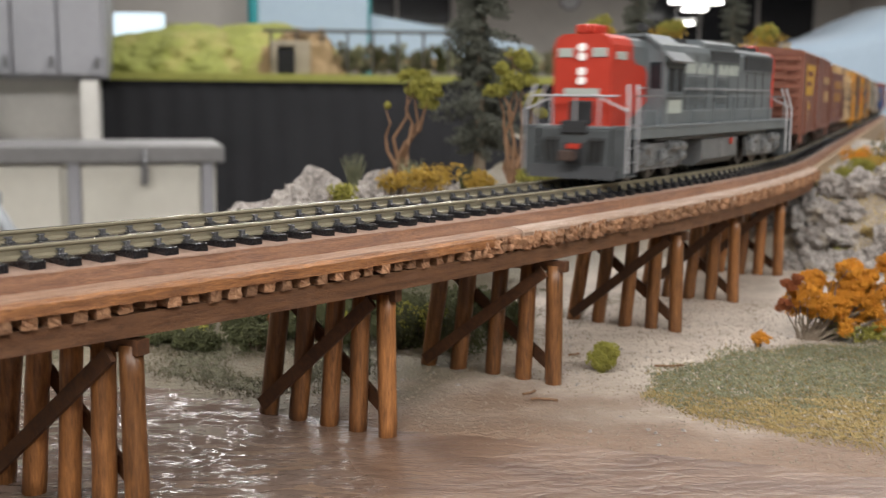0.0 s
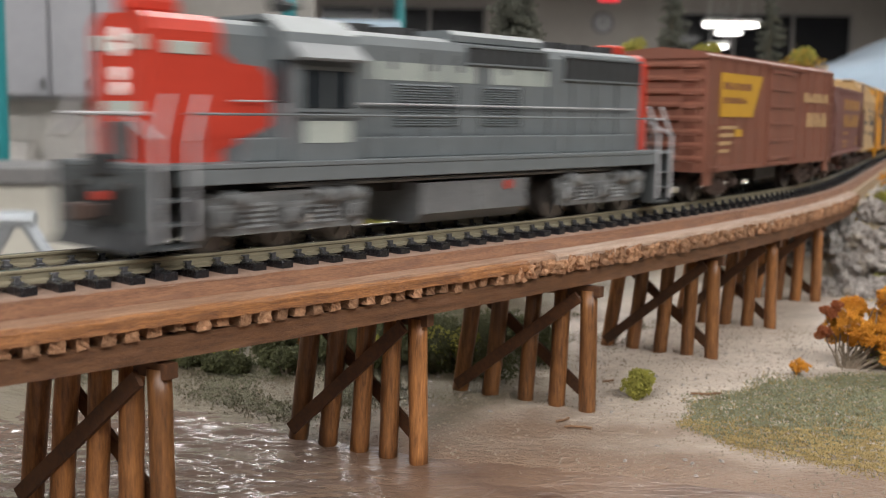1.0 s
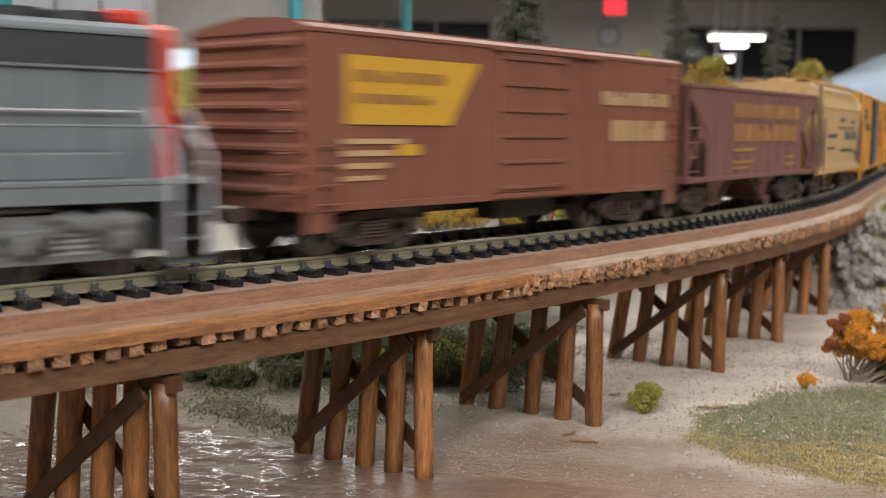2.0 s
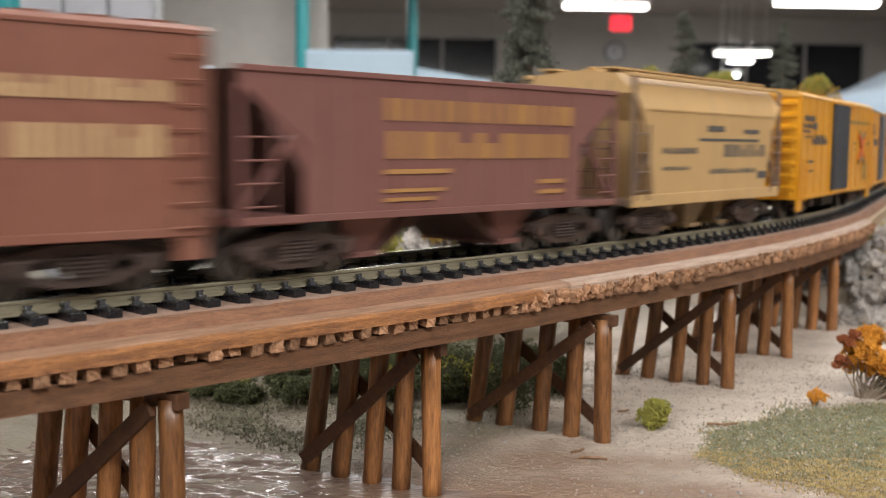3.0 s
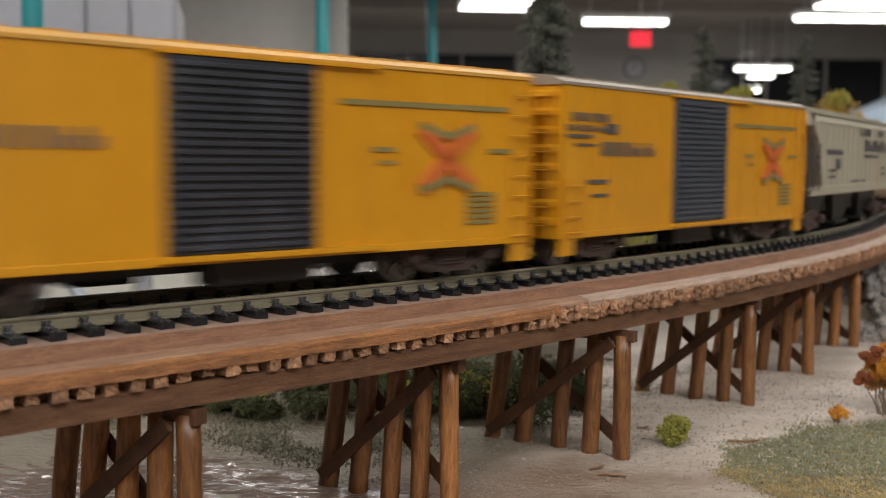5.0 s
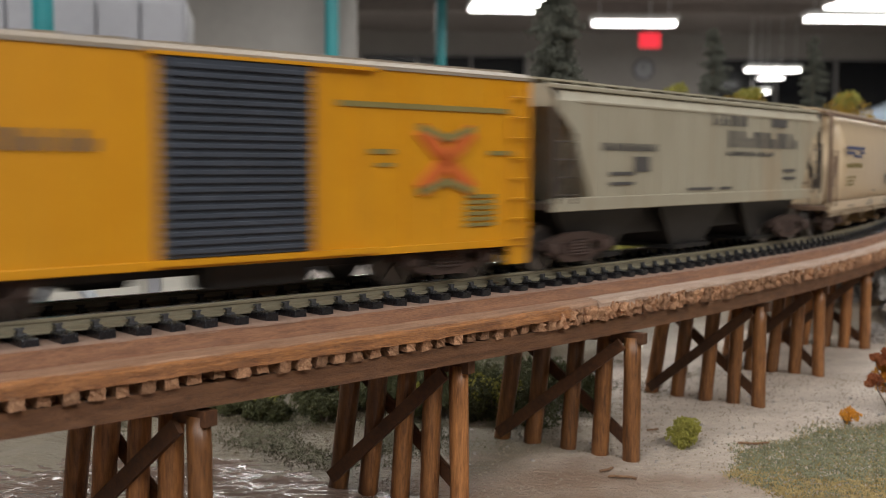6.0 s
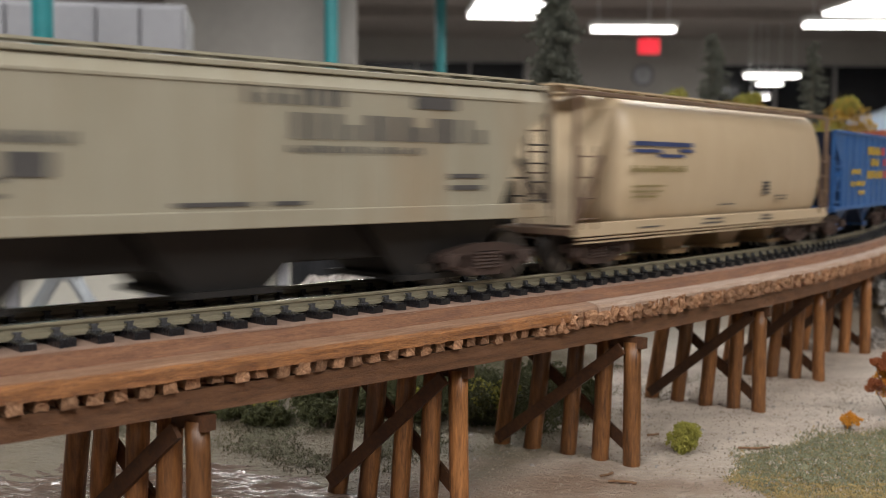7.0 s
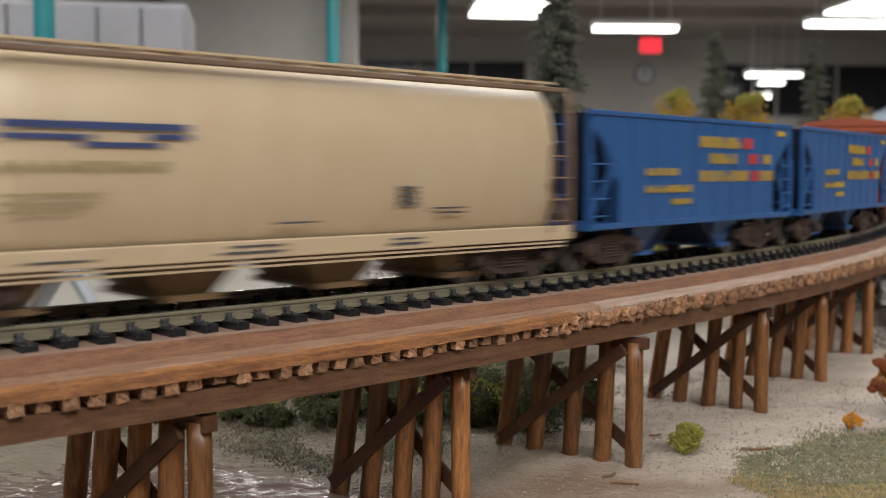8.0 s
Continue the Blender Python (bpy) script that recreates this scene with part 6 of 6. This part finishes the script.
for i, (s, o, r, h, m_) in enumerate(((399, 14, 5, 4, "straw"), (405, 26, 5, 4, "straw"), (411, 22, 4, 4, "olive"), (416, 33, 5, 4, "straw"), (432, 18, 6, 8, "olive"), (438, 27, 6, 8, "olive"), (446, 34, 8, 9, "yellowveg"), (452, 24, 9, 12, "orange"), (462, 40, 12, 18, "darkgreen"), (470, 26, 10, 12, "yellowveg"), (408, 40, 6, 4, "straw"))):
    x, y, _ = spot(s, -o, RT)
    bush("bank_brush", "brush growing on the rocky bank", x, y, ground_height(x, y) - 0.5, r, h, M[m_], 60 + i, 520, 0.8, "bank brush")

# river bank bushes
bush("small_bush", "small bright olive bush on the sand", 67, 294, 1, 5.0, 8.2, M["olive"], 80, 2400, 0.55, blobs=26)
for i, (x, y, r, h) in enumerate(((-18, 332, 8, 9), (-8, 328, 7, 8), (-2, 336, 9, 11), (8, 324, 8, 10), (16, 326, 9, 12), (24, 330, 9, 13), (30, 338, 10, 12), (-28, 326, 7, 7), (-36, 320, 6, 6), (2, 346, 10, 12), (-14, 344, 9, 10))):
    bush("dark_bush", "dark green bush on the river bank", x, y, ground_height(x, y) - 1, r, h, M["darkgreen"], 300 + i, 1100, 0.65, "bank bushes", blobs=16)
rng = random.Random(404)
for i in range(58):
    x, y = rng.uniform(-86, 48), rng.uniform(312, 372)
    if -24 < x < 4 and y < 326 or y < lerp(SHORE, x) + 34 or (x > 38 and y < 335):
        continue
    big = 1.6 if x > 0 else 1.0
    r, h = rng.uniform(4.5, 8.0) * big, rng.uniform(5.0, 8.5) * big
    shade = "olive" if rng.random() < 0.08 else "darkgreen"
    bush("dark_bush", "mossy %s bush on the river bank" % ("olive" if shade == "olive" else "dark green"), x, y, ground_height(x, y) - 1, r, h, M[shade], 90 + i, 900, 0.62, "bank bushes", blobs=14)
for i, (x, y, r, h) in enumerate(((-42, 346, 7, 8), (-66, 356, 8, 8), (-28, 350, 5, 7), (-30, 360, 7, 9), (-84, 362, 7, 8), (-52, 360, 6, 7))):
    bush("rust_bush", "rust red bush on the river bank", x, y, ground_height(x, y) - 1, r, h, M["rust"], 110 + i, 700, 0.7, "bank bushes")
rng = random.Random(52)
tips = [(-8, 0, 11.5, 2.8), (-7, 1, 18, 2.6), (-4, 0, 20, 2.2)]
for i in range(62):
    a, d = rng.uniform(0, 6.3), math.sqrt(rng.random())
    tips.append((17 + 20 * d * math.cos(a), rng.uniform(-6, 6), 15.5 + 10.5 * d * math.sin(a) + 0.12 * 20 * d * math.cos(a), rng.uniform(2.4, 5.0)))
branchy("orange_bush", "tall orange autumn bush with grey twisted stems", 141, 331, 1, tips, M["twig"], [M["rust"]] * 3 + [M["orange"]] * 62, 9, leaf=0.55, n=620, thick=0.42)
bush("bank_brush", "yellow green moss under the orange bush", 158, 332, 1, 12, 6, M["olive"], 130, 700, 0.7)
bush("bank_brush", "orange tuft on the grass", 122, 322, 1.5, 4, 5, M["orange"], 131, 300, 0.6)

# grass: two patches of turf fibres
def turf(name, label, inside, n, colour, seed, lo, hi, height, solid=0.6, base=None):
    rng = random.Random(seed)
    verts, faces = [], []
    k = 0
    while k < n:
        x, y = rng.uniform(lo[0], hi[0]), rng.uniform(lo[1], hi[1])
        edge = inside(x, y)
        if edge < rng.random() * 0.6:
            continue
        k += 1
        z = ground_height(x, y) - 0.3
        a = rng.uniform(0, 6.3)
        h = height * rng.uniform(0.4, 1.2)
        w = 0.30 * rng.uniform(0.6, 1.2)
        dx, dy = math.cos(a) * w, math.sin(a) * w
        lx, ly = rng.uniform(-0.9, 0.9), rng.uniform(-0.9, 0.9)
        i = len(verts)
        verts += [(x - dx, y - dy, z), (x + dx, y + dy, z), (x - dy * 0.8, y + dx * 0.8, z), (x + lx, y + ly, z + h)]
        faces += [(i, i + 1, i + 3), (i + 1, i + 2, i + 3), (i + 2, i, i + 3)]
    step = 1.3
    for i in range(int((hi[0] - lo[0]) / step)):
        for j in range(int((hi[1] - lo[1]) / step)):
            x, y = lo[0] + (i + 0.5) * step, lo[1] + (j + 0.5) * step
            if (base or inside)(x, y) > solid + 0.2 * noise.noise(Vector((x * 0.3, y * 0.3, seed))) and rng.random() < 0.62:
                k = len(verts)
                verts += [(x + u * step * 0.5, y + w * step * 0.5, ground_height(x + u * step * 0.5, y + w * step * 0.5) + 0.22) for u, w in ((-1, -1), (1, -1), (1, 1), (-1, 1))]
                faces.append((k, k + 1, k + 2, k + 3))
    me = bpy.data.meshes.new(name)
    me.from_pydata([tuple(c / 1000 for c in v) for v in verts], [], faces)
    me.materials.append(colour)
    return tagged(new(name, me), label, "grass", "", "stuff")


PATCH_FRONT = [(70, 262), (80, 244), (100, 224), (130, 210), (180, 190), (270, 160)]
PATCH_BACK = [(70, 266), (80, 296), (111, 322), (155, 330), (270, 335)]


def patch(x, y):
    """1 inside the grassy patch beside the river, 0 outside."""
    d = min(y - lerp(PATCH_FRONT, x), lerp(PATCH_BACK, x) - y) + 7 * noise.noise(Vector((x * 0.07, y * 0.07, 2)))
    return max(0.0, min(1.0, d / 12)) if x > 70 else 0.0


def green_share(x, y):
    a, b = lerp(PATCH_FRONT, x), lerp(PATCH_BACK, x)
    return 0.08 + 0.70 * ease(-34, 30, y - (a + 0.42 * (b - a)) + 14 * noise.noise(Vector((x * 0.08, y * 0.08, 7))) + 12 * noise.noise(Vector((x * 0.35, y * 0.35, 3))))


turf("green_grass", "short blue green turf on the river bank", lambda x, y: patch(x, y) * green_share(x, y), 60000, M["green_turf"], 3, (70, 160), (265, 335), 1.0, 0.7, lambda x, y: patch(x, y) if green_share(x, y) >= 0.5 else 0)
turf("straw_grass", "short straw coloured turf on the river bank", lambda x, y: patch(x, y) * (1 - green_share(x, y)), 56000, M["straw"], 4, (70, 160), (265, 335), 1.0, 0.7, lambda x, y: patch(x, y) if green_share(x, y) < 0.5 else 0)
bank_turf = lambda x, y: 0.9 * ease(20, 60, RT - math.hypot(x - CX, y - CY)) * ease(0.0, 0.35, noise.noise(Vector((x * 0.035, y * 0.035, 1))) + 0.2) * ease(-2, 14, y - lerp(SHORE, x) - 4)
turf("bank_grass", "thin grey green grass on the far bank", bank_turf, 30000, M["bank_fibre"], 6, (-110, 270), (110, 420), 1.1, 0.6)

turf("bank_straw", "straw coloured grass among the bank rocks", lambda x, y: 0.8 * ease(8, 18, y - (446 + 0.36 * (x - 205))) * ease(70, 50, y - (446 + 0.36 * (x - 205))) * ease(196, 208, x), 22000, M["straw"], 8, (195, 440), (320, 560), 1.3, 2.0)

# loose grit on the sand
rng = random.Random(55)
gv, gf = [], []
while len(gf) < 4 * 9000:
    x, y = rng.uniform(-80, 190), rng.uniform(200, 400)
    if y < lerp(SHORE, x) + rng.uniform(-6, 6) or patch(x, y) > 0.5:
        continue
    z, r = ground_height(x, y), rng.choice((0.18, 0.25, 0.3, 0.45))
    i = len(gv)
    gv += [(x + r * rng.uniform(0.5, 1), y, z - 0.1), (x - r, y + r * rng.uniform(0.4, 1), z - 0.1), (x - r * 0.5, y - r, z - 0.1), (x + rng.uniform(-0.5, 0.5) * r, y, z + r)]
    gf += [(i, i + 1, i + 3), (i + 1, i + 2, i + 3), (i + 2, i, i + 3), (i, i + 2, i + 1)]
me = bpy.data.meshes.new("sand_grit")
me.from_pydata([tuple(c / 1000 for c in v) for v in gv], [], gf)
me.materials.append(M["pale_grit"])
tagged(new("sand_grit", me), "loose pale grit scattered on the sand", "grit", "", "stuff")

# stones, twigs and a dead leaf on the sand
rng = random.Random(77)
for i in range(150):
    x, y = rng.uniform(-20, 180), rng.uniform(225, 360)
    if patch(x, y) > 0.1 or y < lerp(SHORE, x) + 2:
        continue
    st = tagged(lumpy("pebble", rng.uniform(0.3, 0.9), rng.uniform(0.3, 0.8), rng.uniform(0.25, 0.6), M["rock"], i, unit=0.001, n=2), "small pebble on the sand", "pebble", "pebbles")
    st.matrix_world = pose(x / 1000, y / 1000, (ground_height(x, y) + 0.1) / 1000, 0, 0, rng.uniform(0, 360))
for x, y, l, a in ((48, 262, 7, 2.6), (40, 268, 5, 0.4), (82, 296, 9, -0.25), (60, 312, 4, 0.1)):
    bm = B()
    p = Vector((0, 0, 0.3))
    for k in range(4):
        q = p + Vector((math.cos(a + 0.2 * k) * l / 4, math.sin(a + 0.2 * k) * l / 4, 0.1 * (-1) ** k))
        rod(bm, p, q, 0.35, 0.28, 6)
        p = q
    tw = tagged(part("twig", bm, M["brown_twig"], None), "thin brown twig lying on the sand", "twig", "twigs")
    tw.matrix_world = pose(x / 1000, y / 1000, (ground_height(x, y) + 0.2) / 1000)

# trees of the far layout, seen blurred
for i in range(34):
    x = -0.12 + i * 0.029
    tr = empty("far_tree", "small dark green tree of the far layout", "tree", "far trees", m=pose(x, 3.5 + 0.05 * (i % 3), 0.127))
    part("trunk", rod(B(), (0, 0, 0), (0, 0, 50), 3, 2, 6), M["twig"], tr)
    bm = B()
    rg = random.Random(200 + i)
    for k in range(11):
        clumps(bm, (rg.uniform(-13, 13), rg.uniform(-12, 12), rg.uniform(20, 62 + 40 * rg.random())), 13, 70, 4.5, rg)
    part("crown", bm, M[("darkgreen", "bank_fibre", "darkgreen", "green_turf", "bank_fibre")[i % 5]], tr)

# a low dark viaduct across the far layout
viaduct = empty("far_viaduct", "low dark timber viaduct across the far layout", "bridge", m=pose(-0.32, 3.44, 0.127))
DARK_WOOD = mat("dark_viaduct_wood", (0.07, 0.06, 0.05), (0.035, 0.03, 0.027), 0.8, scale=40)
link("deck", box(B(), 0, 0.70, -0.012, 0.012, 0.128, 0.137), DARK_WOOD, viaduct, unit=1)
for i in range(9):
    link("post", box(B(), 0.02 + i * 0.078, 0.027 + i * 0.078, -0.008, 0.008, 0, 0.1279), DARK_WOOD, viaduct, unit=1)

# ---- rough tie ends along the trestle's edge, one by one ----
rng = random.Random(31)


def stub_mesh(w, h, cuts, jag):
    bm = B()
    box(bm, -w / 2, w / 2, -1.3, 3.0, -h / 2, h / 2)
    bmesh.ops.subdivide_edges(bm, edges=bm.edges[:], cuts=cuts, use_grid_fill=True)
    for v in bm.verts:
        v.co += Vector((rng.uniform(-1, 1) * jag * 0.5, rng.uniform(-1.2, 0.9) * jag if v.co.y < -0.9 else 0, rng.uniform(-1, 1) * jag * 0.45))
    bmesh.ops.scale(bm, vec=(0.001,) * 3, verts=bm.verts)
    me = bpy.data.meshes.new("tie_end")
    bm.to_mesh(me)
    bm.free()
    me.materials.append(M["stub"])
    return me


square = [stub_mesh(2.5 + 0.35 * rng.uniform(-1, 1), 2.15 + 0.3 * rng.uniform(-1, 1), 2, 0.3) for _ in range(8)]
ragged = [stub_mesh(3.3 + 0.6 * rng.uniform(-1, 1), 3.6 + 0.6 * rng.uniform(-1, 1), 3, 0.75) for _ in range(10)]
for side_ in (0, 1):
    s = S0
    while s < S1 - 6:
        rough_part = s > 118
        s += (3.5 if rough_part else 4.5) + rng.uniform(-0.35, 0.35)
        if side_ and rng.random() < 0.5:
            continue
        out = -6.3 - rng.uniform(-0.9, 0.4) - (0.7 if rough_part else 0)
        x, y, h = spot(s, out if not side_ else IN - out)
        o = new("tie_end", rng.choice(ragged if rough_part else square))
        o.parent = trestle
        z = 41.9 if rough_part else 41.05
        o.matrix_basis = pose(x / 1000, y / 1000, (z + rng.uniform(-0.3, 0.3)) / 1000, rng.uniform(-5, 5), rng.uniform(-6, 6), math.degrees(h) + (180 if side_ else 0) + rng.uniform(-5, 5))


# ---- what moves: every car follows the track at one steady speed ----
def motions():
    for c, middle, half in CARS:
        rows = []
        b = half - 20
        for i in range(41):
            t = i * 0.2
            s = middle - SPEED * t + 2.5 * ease(2.7, 1.3, t) + 6.0 * ease(0.9, 0.0, t)
            xa, ya, _ = spot(s - b, MID, RC)
            xb, yb, _ = spot(s + b, MID, RC)
            turn = math.degrees(math.atan2(ya - yb, xa - xb))
            rows.append((t, pose((xa + xb) / 2000, (ya + yb) / 2000, RAIL / 1000, 0, 0, turn)))
        walk(c, rows)
    # wheels roll without slip, one row a frame
    for w, x, r in WHEELS:
        walk(w, [(i / FPS, pose(x, 0, r / 1000, 0, math.degrees(SPEED * i / FPS / r) % 360, 0)) for i in range(0, 8 * FPS + 1)])


motions()
